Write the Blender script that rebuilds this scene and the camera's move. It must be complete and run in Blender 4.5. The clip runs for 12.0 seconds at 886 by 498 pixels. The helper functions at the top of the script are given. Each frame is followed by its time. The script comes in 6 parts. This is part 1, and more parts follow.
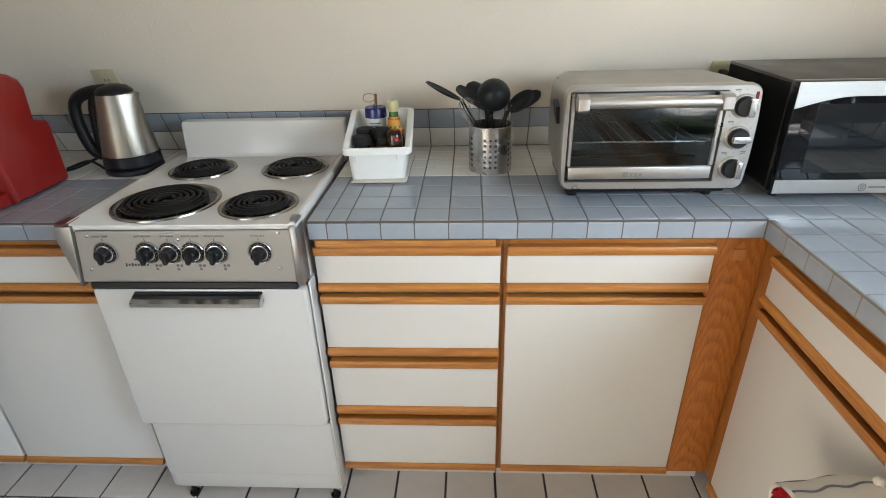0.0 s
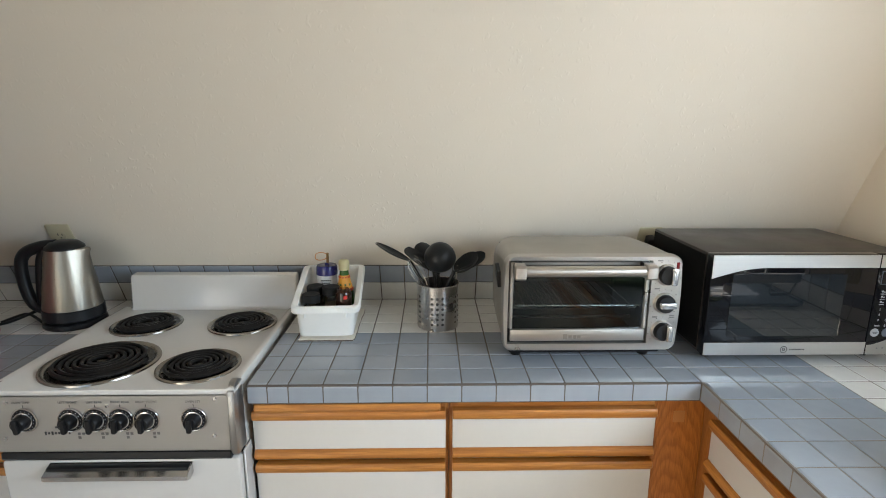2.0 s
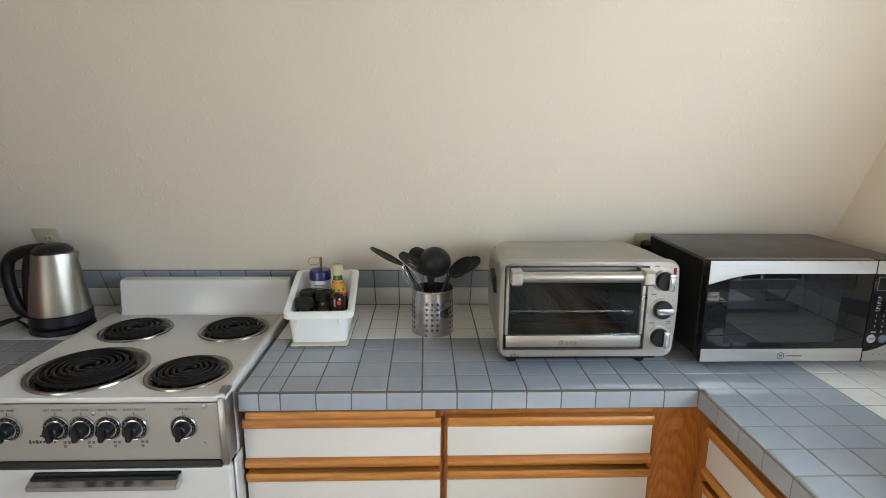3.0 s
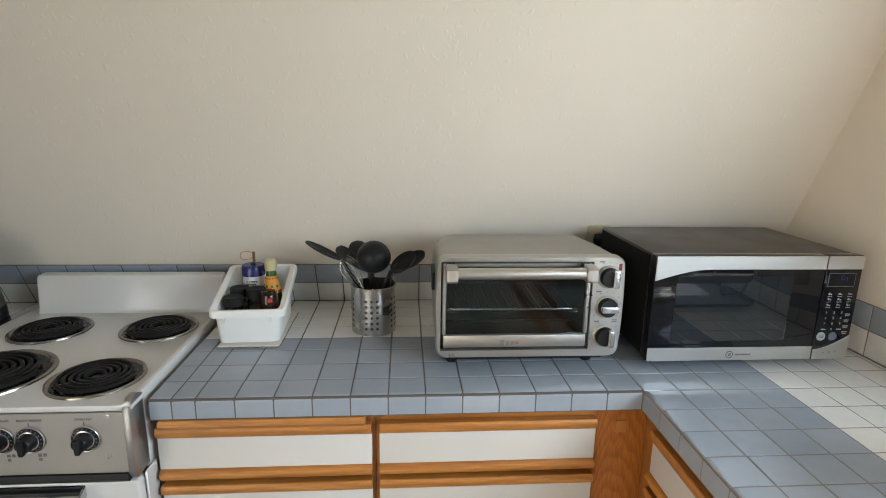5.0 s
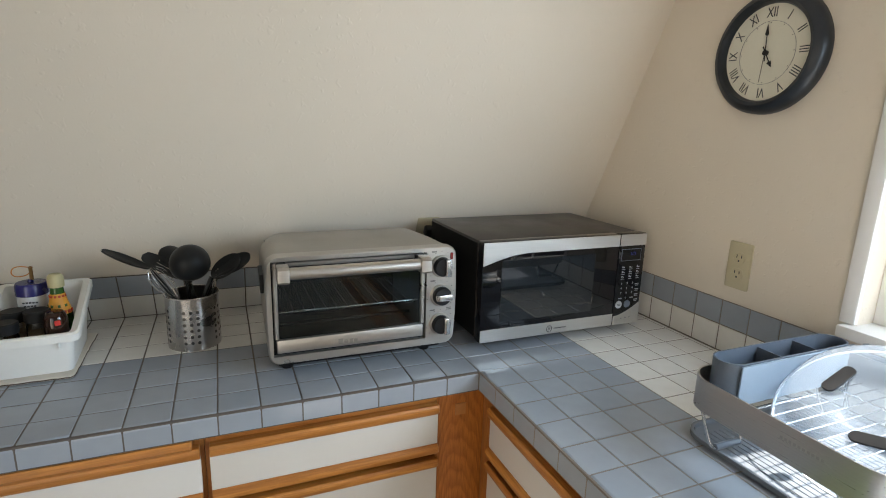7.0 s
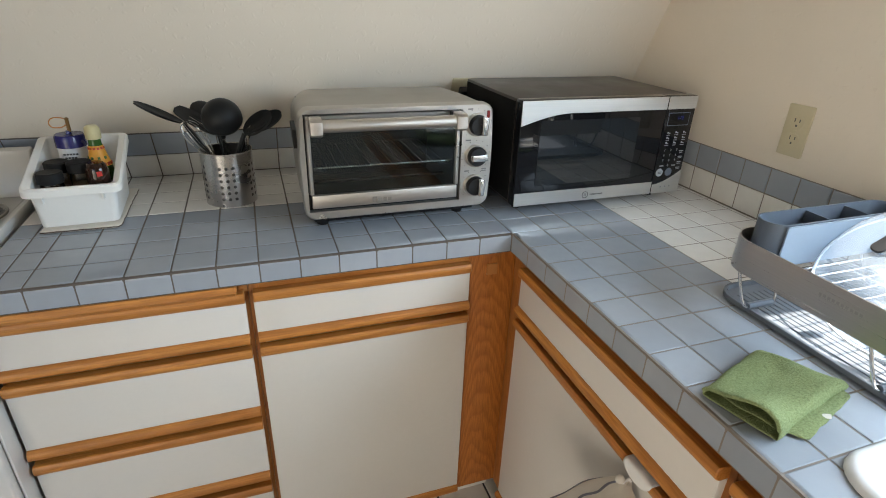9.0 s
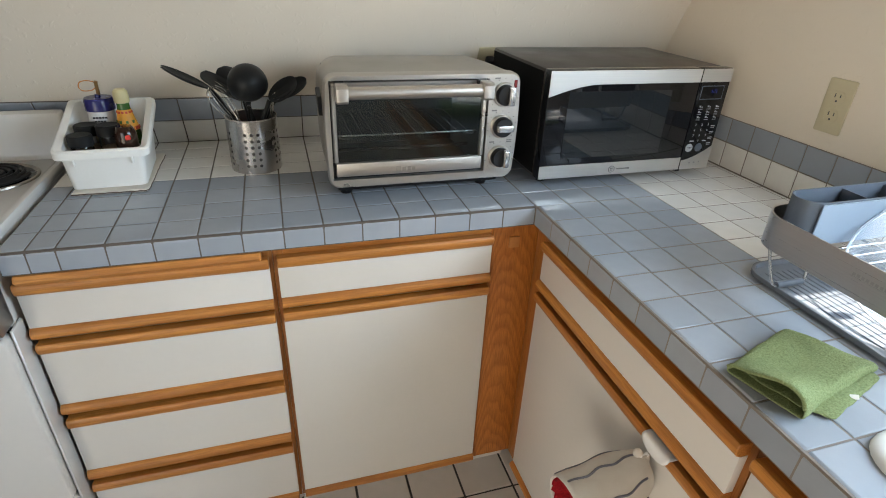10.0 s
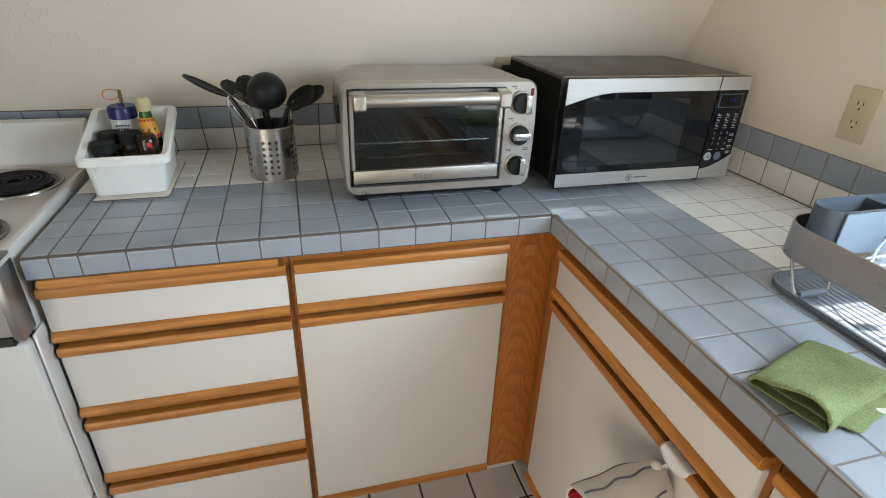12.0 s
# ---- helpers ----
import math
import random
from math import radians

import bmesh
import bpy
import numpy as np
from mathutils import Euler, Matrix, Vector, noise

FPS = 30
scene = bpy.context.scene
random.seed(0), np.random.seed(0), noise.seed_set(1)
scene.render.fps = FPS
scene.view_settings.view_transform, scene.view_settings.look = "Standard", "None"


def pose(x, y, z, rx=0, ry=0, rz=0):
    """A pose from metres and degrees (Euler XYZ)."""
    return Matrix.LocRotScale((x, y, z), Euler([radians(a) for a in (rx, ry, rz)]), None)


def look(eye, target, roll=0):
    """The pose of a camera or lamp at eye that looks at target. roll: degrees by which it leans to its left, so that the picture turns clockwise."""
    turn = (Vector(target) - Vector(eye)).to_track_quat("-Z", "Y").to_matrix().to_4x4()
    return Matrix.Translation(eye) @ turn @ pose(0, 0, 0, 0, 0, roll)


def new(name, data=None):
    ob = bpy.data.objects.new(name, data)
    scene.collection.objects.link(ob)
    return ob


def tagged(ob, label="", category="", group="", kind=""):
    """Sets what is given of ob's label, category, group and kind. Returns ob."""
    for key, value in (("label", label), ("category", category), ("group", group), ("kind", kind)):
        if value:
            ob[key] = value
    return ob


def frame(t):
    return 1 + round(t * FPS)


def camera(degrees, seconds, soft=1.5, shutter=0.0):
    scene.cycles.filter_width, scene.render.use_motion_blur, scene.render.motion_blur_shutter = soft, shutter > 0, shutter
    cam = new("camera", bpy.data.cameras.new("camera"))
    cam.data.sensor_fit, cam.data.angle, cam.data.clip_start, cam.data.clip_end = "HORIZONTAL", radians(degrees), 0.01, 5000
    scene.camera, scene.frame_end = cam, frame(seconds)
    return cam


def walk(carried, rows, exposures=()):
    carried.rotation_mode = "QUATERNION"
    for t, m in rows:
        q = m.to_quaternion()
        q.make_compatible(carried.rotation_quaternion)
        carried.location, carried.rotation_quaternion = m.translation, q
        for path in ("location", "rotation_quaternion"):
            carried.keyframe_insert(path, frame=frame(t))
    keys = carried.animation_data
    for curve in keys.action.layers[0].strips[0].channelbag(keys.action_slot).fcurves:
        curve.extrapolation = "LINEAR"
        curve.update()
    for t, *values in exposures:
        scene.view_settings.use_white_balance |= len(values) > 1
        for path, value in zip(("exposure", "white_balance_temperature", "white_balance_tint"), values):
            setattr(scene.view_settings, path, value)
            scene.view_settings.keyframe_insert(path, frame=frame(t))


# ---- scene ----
cam = camera(79.4, 12.0, soft=1.0)
PATH = [
    (0, (-0.65, -1.095, 1.395), (-0.75, 0.689, 0.497), -1.6),
    (0.5, (-0.637, -1.088, 1.422), (-0.707, 0.747, 0.629), -1.2),
    (1, (-0.617, -1.078, 1.468), (-0.628, 0.826, 0.857), -0.6),
    (1.5, (-0.607, -1.088, 1.471), (-0.592, 0.847, 0.964), -0.3),
    (2, (-0.61, -1.095, 1.471), (-0.567, 0.856, 1.029), 0.2),
    (2.5, (-0.614, -1.09, 1.469), (-0.554, 0.864, 1.048), 0.4),
    (3.5, (-0.612, -1.066, 1.468), (-0.54, 0.888, 1.03), 0.55),
    (4.5, (-0.574, -1.029, 1.467), (-0.478, 0.913, 0.999), 0.7),
    (5, (-0.508, -1.005, 1.462), (-0.366, 0.937, 1.002), 1.0),
    (5.5, (-0.443, -0.981, 1.457), (-0.176, 0.947, 1.001), 1.4),
    (6, (-0.46, -0.981, 1.461), (-0.015, 0.916, 1.009), 1.7),
    (6.5, (-0.495, -0.982, 1.456), (0.131, 0.865, 1.01), 1.9),
    (6.7, (-0.504, -0.984, 1.454), (0.189, 0.84, 1.016), 1.9),
    (7.4, (-0.511, -0.982, 1.446), (0.265, 0.80, 0.945), 1.75),
    (8.3, (-0.508, -0.979, 1.418), (0.189, 0.77, 0.743), 1.5),
    (8.5, (-0.512, -0.982, 1.406), (0.158, 0.753, 0.671), 1.6),
    (9, (-0.52, -0.98, 1.395), (0.095, 0.715, 0.53), 2.1),
    (9.5, (-0.526, -0.979, 1.388), (0.041, 0.694, 0.449), 2.6),
    (10, (-0.529, -0.979, 1.386), (0.011, 0.696, 0.435), 2.6),
    (10.5, (-0.534, -0.975, 1.388), (-0.012, 0.711, 0.449), 2.5),
    (11, (-0.54, -0.978, 1.389), (-0.025, 0.714, 0.456), 2.5),
    (11.5, (-0.535, -0.984, 1.387), (-0.037, 0.719, 0.465), 2.2),
    (12, (-0.534, -0.978, 1.384), (-0.039, 0.725, 0.459), 2.2),
]
walk(cam, [(t, look(eye, target, roll)) for t, eye, target, roll in PATH],
     [(0.0, 2.57), (1.2, 2.42), (2.5, 2.36), (5.0, 2.30), (6.0, 2.14), (6.7, 2.00), (8.3, 2.09), (9.5, 2.22), (12.0, 2.29)])

# ---- world and light ----
SUN_DIR = Vector((0.55, -0.03, 1.0)).normalized()
world = bpy.data.worlds.new("sky")
scene.world = world
world.use_nodes = True
wn = world.node_tree
sky = wn.nodes.new("ShaderNodeTexSky")
sky.sky_type = "NISHITA"
sky.sun_disc = False
sky.sun_elevation = math.asin(SUN_DIR.z)
sky.sun_rotation = math.atan2(SUN_DIR.x, SUN_DIR.y)
wn.links.new(sky.outputs[0], wn.nodes["Background"].inputs[0])
wn.nodes["Background"].inputs[1].default_value = 0.07

sun = new("sun", bpy.data.lights.new("sun", "SUN"))
sun.data.energy, sun.data.angle, sun.data.color = 5.0, radians(0.6), (1.0, 0.95, 0.88)
sun.matrix_world = look(SUN_DIR * 20, (0, 0, 0))


def area_lamp(name, eye, target, w, h, watts, colour):
    lamp = new(name, bpy.data.lights.new(name, "AREA"))
    lamp.data.shape, lamp.data.size, lamp.data.size_y = "RECTANGLE", w, h
    lamp.data.energy, lamp.data.color = watts, colour
    lamp.matrix_world = look(eye, target)
    return lamp


# daylight in the sink window; added warm fill at an unseen glass door
area_lamp("window_daylight", (0.83, -1.045, 1.48), (0.27, -0.80, 0.76), 1.22, 0.74, 8.1, (0.67, 0.84, 1.0))
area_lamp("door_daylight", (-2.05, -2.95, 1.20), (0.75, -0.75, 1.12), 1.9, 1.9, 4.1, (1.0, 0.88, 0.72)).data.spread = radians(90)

# ---- measures ----
P = 0.0775            # pitch of the counter tiles
ZC = 0.914            # counter top
BACK = 0.608          # where the leaning wall meets the counter
EAST = 0.632          # face of the tiles on the east wall
LEAN_U = Vector((0, -0.4224, 0.9064))    # up along the leaning wall
LEAN_N = Vector((0, -0.9064, -0.4224))   # out of the leaning wall, into the room
STOVE_L, STOVE_R = -1.552, -1.036
CTR_L = -1.021        # left end of the main counter


# ---- helpers ----
ORIGIN = {}


def thing(name, at, label, category, group="", kind=""):
    ob = new(name)
    ob.empty_display_size = 0.05
    ob.location = at
    ORIGIN[ob.name] = Vector(at)
    return tagged(ob, label, category, group, kind)


def mesh_from(bm, name, mats, smooth=True, angle=40):
    me = bpy.data.meshes.new(name)
    bm.normal_update()
    for e in bm.edges:
        if len(e.link_faces) == 2:
            e.smooth = e.calc_face_angle(0) < radians(angle)
    for f in bm.faces:
        f.smooth = smooth
    bm.to_mesh(me)
    bm.free()
    for m in mats if isinstance(mats, (list, tuple)) else [mats]:
        me.materials.append(m)
    return me


def part(name, bm, material, parent, label="", kind=""):
    """One mesh, built in world metres, under a thing or a part."""
    o = ORIGIN[parent.name]
    bmesh.ops.translate(bm, verts=bm.verts, vec=-o)
    ob = new(name, mesh_from(bm, name, material))
    ob.parent = parent
    ORIGIN[ob.name] = o
    return tagged(ob, label, "", "", kind)


def solid(name, bm, material, label, category, kind="", group=""):
    """One mesh that is a thing of its own, built in world metres; its origin goes to the middle of its base."""
    xs, ys, zs = zip(*[v.co for v in bm.verts])
    o = Vector(((min(xs) + max(xs)) / 2, (min(ys) + max(ys)) / 2, min(zs)))
    bmesh.ops.translate(bm, verts=bm.verts, vec=-o)
    ob = new(name, mesh_from(bm, name, material))
    ob.location = o
    ORIGIN[ob.name] = o
    return tagged(ob, label, category, group, kind)


def BM():
    return bmesh.new()


def box(bm, x0, x1, y0, y1, z0, z1, bevel=0.0, seg=2):
    r = bmesh.ops.create_cube(bm, size=1.0)
    vs = r["verts"]
    for v in vs:
        v.co = Vector(((x0 + x1) / 2 + v.co.x * (x1 - x0), (y0 + y1) / 2 + v.co.y * (y1 - y0), (z0 + z1) / 2 + v.co.z * (z1 - z0)))
    if bevel:
        es = list({e for v in vs for e in v.link_edges})
        bmesh.ops.bevel(bm, geom=es, offset=bevel, segments=seg, affect="EDGES", profile=0.5)
    return bm


def prism(bm, pts, place, a, b, bevel=0.0, seg=2):
    """Extrude the closed outline pts (u, v) from a to b; place(u, v, w) gives the world point."""
    lo = [bm.verts.new(place(u, v, a)) for u, v in pts]
    hi = [bm.verts.new(place(u, v, b)) for u, v in pts]
    n = len(pts)
    faces = [bm.faces.new(lo[::-1]), bm.faces.new(hi)]
    for i in range(n):
        faces.append(bm.faces.new((lo[i], lo[(i + 1) % n], hi[(i + 1) % n], hi[i])))
    bmesh.ops.recalc_face_normals(bm, faces=faces)
    if bevel:
        es = list({e for f in faces[:2] for e in f.edges})
        bmesh.ops.bevel(bm, geom=es, offset=bevel, segments=seg, affect="EDGES", profile=0.5)
    return bm


def along_x(u, v, w):
    return Vector((w, u, v))      # outline in y, z


def along_y(u, v, w):
    return Vector((u, w, v))      # outline in x, z


def along_z(u, v, w):
    return Vector((u, v, w))      # outline in x, y


def round_rect(x0, x1, y0, y1, r, n=6):
    pts = []
    for cx, cy, a in ((x1 - r, y1 - r, 0), (x0 + r, y1 - r, 90), (x0 + r, y0 + r, 180), (x1 - r, y0 + r, 270)):
        for k in range(n + 1):
            t = radians(a + 90 * k / n)
            pts.append((cx + r * math.cos(t), cy + r * math.sin(t)))
    return pts


def lathe(bm, profile, m=Matrix(), seg=32):
    """Turn (radius, height) round the z axis of m."""
    rings = []
    for r, h in profile:
        if r < 1e-6:
            rings.append([bm.verts.new(m @ Vector((0, 0, h)))])
        else:
            rings.append([bm.verts.new(m @ Vector((r * math.cos(2 * math.pi * k / seg), r * math.sin(2 * math.pi * k / seg), h))) for k in range(seg)])
    fs = []
    for a, b in zip(rings, rings[1:]):
        for k in range(seg):
            q = [a[k % len(a)], a[(k + 1) % len(a)], b[(k + 1) % len(b)], b[k % len(b)]]
            q = list(dict.fromkeys(q))
            if len(q) > 2:
                fs.append(bm.faces.new(q))
    bmesh.ops.recalc_face_normals(bm, faces=fs)
    return bm


def tube(bm, pts, r, seg=8, closed=False):
    """A round rod along the points; r may be a list."""
    pts = [Vector(p) for p in pts]
    n = len(pts)
    rings, up = [], None
    for i, p in enumerate(pts):
        a = pts[(i - 1) % n] if closed or i else p
        b = pts[(i + 1) % n] if closed or i < n - 1 else p
        d = (b - a).normalized()
        if up is None:
            up = d.orthogonal().normalized()
        up = (up - d * up.dot(d)).normalized()
        side = d.cross(up)
        rr = r[i] if isinstance(r, (list, tuple)) else r
        rings.append([bm.verts.new(p + (up * math.cos(2 * math.pi * k / seg) + side * math.sin(2 * math.pi * k / seg)) * rr) for k in range(seg)])
    fs = []
    pairs = list(zip(rings, rings[1:])) + ([(rings[-1], rings[0])] if closed else [])
    for a, b in pairs:
        for k in range(seg):
            fs.append(bm.faces.new((a[k], a[(k + 1) % seg], b[(k + 1) % seg], b[k])))
    if not closed:
        fs += [bm.faces.new(rings[0][::-1]), bm.faces.new(rings[-1])]
    bmesh.ops.recalc_face_normals(bm, faces=fs)
    return bm


def curve_pts(ctrl, n=24):
    """A smooth way through the control points."""
    c = [Vector(p) for p in ctrl]
    c = [c[0] * 2 - c[1]] + c + [c[-1] * 2 - c[-2]]
    out = []
    for i in range(1, len(c) - 2):
        for k in range(n):
            t = k / n
            p0, p1, p2, p3 = c[i - 1], c[i], c[i + 1], c[i + 2]
            out.append(0.5 * (2 * p1 + (p2 - p0) * t + (2 * p0 - 5 * p1 + 4 * p2 - p3) * t * t + (3 * p1 - p0 - 3 * p2 + p3) * t ** 3))
    out.append(c[-2])
    return out


def frame_axes(origin, right, up):
    """A matrix whose x is right, y is up and z comes out of the face."""
    x, y = Vector(right).normalized(), Vector(up).normalized()
    z = x.cross(y).normalized()
    y = z.cross(x)
    m = Matrix((x, y, z)).transposed().to_4x4()
    m.translation = origin
    return m


def lettering(body, size, m, material, parent, name="lettering", depth=0.0003):
    """Raised words with the built-in font, as a mesh, centred on m (x right, y up)."""
    cu = bpy.data.curves.new(name, "FONT")
    cu.body, cu.size, cu.align_x, cu.align_y, cu.extrude = body, size, "CENTER", "CENTER", depth
    cu.resolution_u = 2
    tmp = bpy.data.objects.new(name, cu)
    scene.collection.objects.link(tmp)
    dg = bpy.context.evaluated_depsgraph_get()
    me = bpy.data.meshes.new_from_object(tmp.evaluated_get(dg))
    bpy.data.objects.remove(tmp)
    me.transform(Matrix.Translation(-ORIGIN[parent.name]) @ m)
    me.materials.clear()
    me.materials.append(material)
    ob = new(name, me)
    ob.parent = parent
    ORIGIN[ob.name] = ORIGIN[parent.name]
    return ob


def bars(bm, m, spec, t=0.0004):
    """Small flat bars (x, y, w, h) on the face m."""
    for x, y, w, h in spec:
        vs = bmesh.ops.create_cube(bm, size=1.0)["verts"]
        for v in vs:
            v.co = m @ Vector((x + v.co.x * w, y + v.co.y * h, v.co.z * t))
    return bm


# ---- materials ----
def material(name, colour, rough=0.5, metal=0.0, spec=0.5, coat=0.0):
    m = bpy.data.materials.new(name)
    m.use_nodes = True
    b = m.node_tree.nodes["Principled BSDF"]
    b.inputs["Base Color"].default_value = (*colour, 1)
    b.inputs["Roughness"].default_value = rough
    b.inputs["Metallic"].default_value = metal
    b.inputs["Specular IOR Level"].default_value = spec
    b.inputs["Coat Weight"].default_value = coat
    b.inputs["Coat Roughness"].default_value = 0.05
    return m


class Nodes:
    """Short hand for one material's nodes."""

    def __init__(self, m):
        self.t = m.node_tree
        self.b = self.t.nodes["Principled BSDF"]
        self.co = self.t.nodes.new("ShaderNodeTexCoord").outputs["Object"]

    def link(self, a, b):
        self.t.links.new(a, b)

    def mapped(self, scale, source=None):
        n = self.t.nodes.new("ShaderNodeMapping")
        n.inputs["Scale"].default_value = scale
        self.link(source or self.co, n.inputs["Vector"])
        return n.outputs[0]

    def noise(self, scale, detail=4.0, rough=0.55, source=None, distortion=0.0):
        n = self.t.nodes.new("ShaderNodeTexNoise")
        n.inputs["Scale"].default_value, n.inputs["Detail"].default_value = scale, detail
        n.inputs["Roughness"].default_value, n.inputs["Distortion"].default_value = rough, distortion
        self.link(source or self.co, n.inputs["Vector"])
        return n.outputs["Fac"]

    def ramp(self, fac, stops):
        n = self.t.nodes.new("ShaderNodeValToRGB")
        e = n.color_ramp.elements
        while len(e) < len(stops):
            e.new(0.5)
        for el, (p, c) in zip(e, stops):
            el.position = p
            el.color = (*c, 1) if isinstance(c, tuple) else (c, c, c, 1)
        self.link(fac, n.inputs[0])
        return n.outputs[0]

    def mix(self, fac, a, b, mode="MIX"):
        n = self.t.nodes.new("ShaderNodeMix")
        n.data_type, n.blend_type = "RGBA", mode
        for k, v in ((0, fac), (6, a), (7, b)):
            if isinstance(v, (int, float)):
                n.inputs[k].default_value = v
            elif isinstance(v, tuple):
                n.inputs[k].default_value = (*v, 1)
            else:
                self.link(v, n.inputs[k])
        return n.outputs[2]

    def colour(self, out):
        self.link(out, self.b.inputs["Base Color"])

    def rough(self, out):
        self.link(out, self.b.inputs["Roughness"])

    def bump(self, height, strength, distance=0.001):
        n = self.t.nodes.new("ShaderNodeBump")
        n.inputs["Strength"].default_value, n.inputs["Distance"].default_value = strength, distance
        old = self.b.inputs["Normal"].links
        if old:
            self.link(old[0].from_socket, n.inputs["Normal"])
        self.link(height, n.inputs["Height"])
        self.link(n.outputs[0], self.b.inputs["Normal"])

    def random(self):
        return self.t.nodes.new("ShaderNodeObjectInfo").outputs["Random"]


def worn(name, colour, rough, metal=0.0, var=0.06, scale=9.0, bump=0.0, bump_scale=300.0, coat=0.0, spec=0.5):
    """A plain surface with faint mottling at two scales and uneven gloss."""
    m = material(name, colour, rough, metal, spec, coat)
    n = Nodes(m)
    big, small = n.noise(scale, 5), n.noise(scale * 14, 3)
    lo, hi = tuple(c * (1 - var) for c in colour), tuple(min(1, c * (1 + var)) for c in colour)
    c = n.mix(big, lo, hi)
    c = n.mix(0.25, c, n.ramp(small, [(0.3, lo), (0.7, hi)]))
    n.colour(c)
    n.rough(n.ramp(big, [(0.25, max(0.02, rough * 0.8)), (0.75, min(1, rough * 1.25))]))
    if bump:
        n.bump(n.noise(bump_scale, 3), bump)
    return m


def glazed(name, a, b):
    m = material(name, a, 0.12, 0, 0.5)
    n = Nodes(m)
    c = n.mix(n.random(), a, b)
    cloud = n.noise(22, 4)
    c = n.mix(n.ramp(cloud, [(0.35, 0.0), (0.75, 0.35)]), c, tuple(x * 0.86 for x in a))
    n.colour(c)
    n.rough(n.ramp(n.noise(60, 3), [(0.3, 0.05), (0.7, 0.12)]))
    n.bump(n.noise(28, 2), 0.09, 0.002)
    return m


def oak(name, axis, light, mid, dark):
    """Orange-stained oak, with the grain along the given axis."""
    m = material(name, (0.45, 0.19, 0.05), 0.38, 0, 0.5)
    n = Nodes(m)
    long, cross = 1.2, 22.0
    sc = tuple(long if k == axis else cross for k in range(3))
    v = n.mapped(sc)
    broad = n.noise(1.0, 3, 0.5, v, 0.6)
    fine = n.noise(6.0, 5, 0.65, n.mapped(tuple(3.0 if k == axis else 55.0 for k in range(3))))
    w = n.t.nodes.new("ShaderNodeTexWave")
    w.wave_type, w.bands_direction = "BANDS", "X" if axis == 2 else "Z"
    w.inputs["Scale"].default_value, w.inputs["Distortion"].default_value = 11.0, 13.0
    w.inputs["Detail"].default_value, w.inputs["Detail Scale"].default_value = 2.5, 0.7
    n.link(n.mapped(tuple(0.22 if k == axis else 1.0 for k in range(3))), w.inputs["Vector"])
    c = n.ramp(broad, [(0.3, dark), (0.55, mid), (0.8, light)])
    c = n.mix(n.ramp(w.outputs["Fac"], [(0.35, 0.0), (0.95, 0.55)]), c, tuple(k * 0.78 for k in dark))
    c = n.mix(n.ramp(fine, [(0.40, 0.45), (0.55, 0.0)]), c, tuple(k * 0.62 for k in dark))
    n.colour(c)
    n.rough(n.ramp(fine, [(0.3, 0.5), (0.7, 0.32)]))
    n.bump(fine, 0.25, 0.0008)
    return m


def brushed(name, colour, rough, axis, coarse=400.0):
    m = material(name, colour, rough, 1.0)
    n = Nodes(m)
    streak = n.noise(1.0, 4, 0.6, n.mapped(tuple(3.0 if k == axis else coarse for k in range(3))))
    n.colour(n.mix(streak, tuple(c * 0.86 for c in colour), tuple(min(1, c * 1.1) for c in colour)))
    n.rough(n.ramp(streak, [(0.25, rough * 0.75), (0.75, rough * 1.3)]))
    n.bump(streak, 0.08, 0.0004)
    return m


def wall_paint(name, colour):
    """Cream wall paint over a sprayed, flattened texture."""
    m = material(name, colour, 0.55, 0, 0.35)
    n = Nodes(m)
    n.colour(n.mix(n.noise(2.5, 4), tuple(c * 0.965 for c in colour), tuple(c * 1.02 for c in colour)))
    blobs = n.ramp(n.noise(70, 3, 0.5, None, 0.3), [(0.60, 0.0), (0.70, 1.0)])
    n.bump(blobs, 0.32, 0.0014)
    n.bump(n.noise(230, 3), 0.14, 0.0008)
    return m


def clear_pane(name, tint, rough=0.02):
    """Thin clear material: it lets light through and mirrors a little at a slant."""
    m = bpy.data.materials.new(name)
    m.use_nodes = True
    t = m.node_tree
    t.nodes.clear()
    out = t.nodes.new("ShaderNodeOutputMaterial")
    mix, tr, gl, fr = (t.nodes.new(k) for k in ("ShaderNodeMixShader", "ShaderNodeBsdfTransparent", "ShaderNodeBsdfGlossy", "ShaderNodeFresnel"))
    tr.inputs[0].default_value = (*tint, 1)
    gl.inputs["Roughness"].default_value = rough
    fr.inputs[0].default_value = 1.5
    t.links.new(fr.outputs[0], mix.inputs[0])
    t.links.new(tr.outputs[0], mix.inputs[1])
    t.links.new(gl.outputs[0], mix.inputs[2])
    t.links.new(mix.outputs[0], out.inputs[0])
    return m


def glowing(name, colour, strength):
    m = material(name, (0.0, 0.0, 0.0), 0.4)
    b = m.node_tree.nodes["Principled BSDF"]
    b.inputs["Emission Color"].default_value = (*colour, 1)
    b.inputs["Emission Strength"].default_value = strength
    return m


M_WALL = wall_paint("cream_wall_paint", (0.72, 0.645, 0.545))
M_CEIL = wall_paint("white_ceiling_paint", (0.78, 0.75, 0.70))
M_BLUE = glazed("blue_grey_glaze", (0.295, 0.322, 0.360), (0.34, 0.367, 0.405))
M_WHITE = glazed("white_glaze", (0.70, 0.675, 0.63), (0.76, 0.735, 0.69))
M_FLOOR = glazed("floor_glaze", (0.70, 0.63, 0.56), (0.76, 0.69, 0.62))
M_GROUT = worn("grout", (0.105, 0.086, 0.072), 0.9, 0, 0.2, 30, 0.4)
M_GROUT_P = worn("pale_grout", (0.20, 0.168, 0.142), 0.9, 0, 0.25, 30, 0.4)
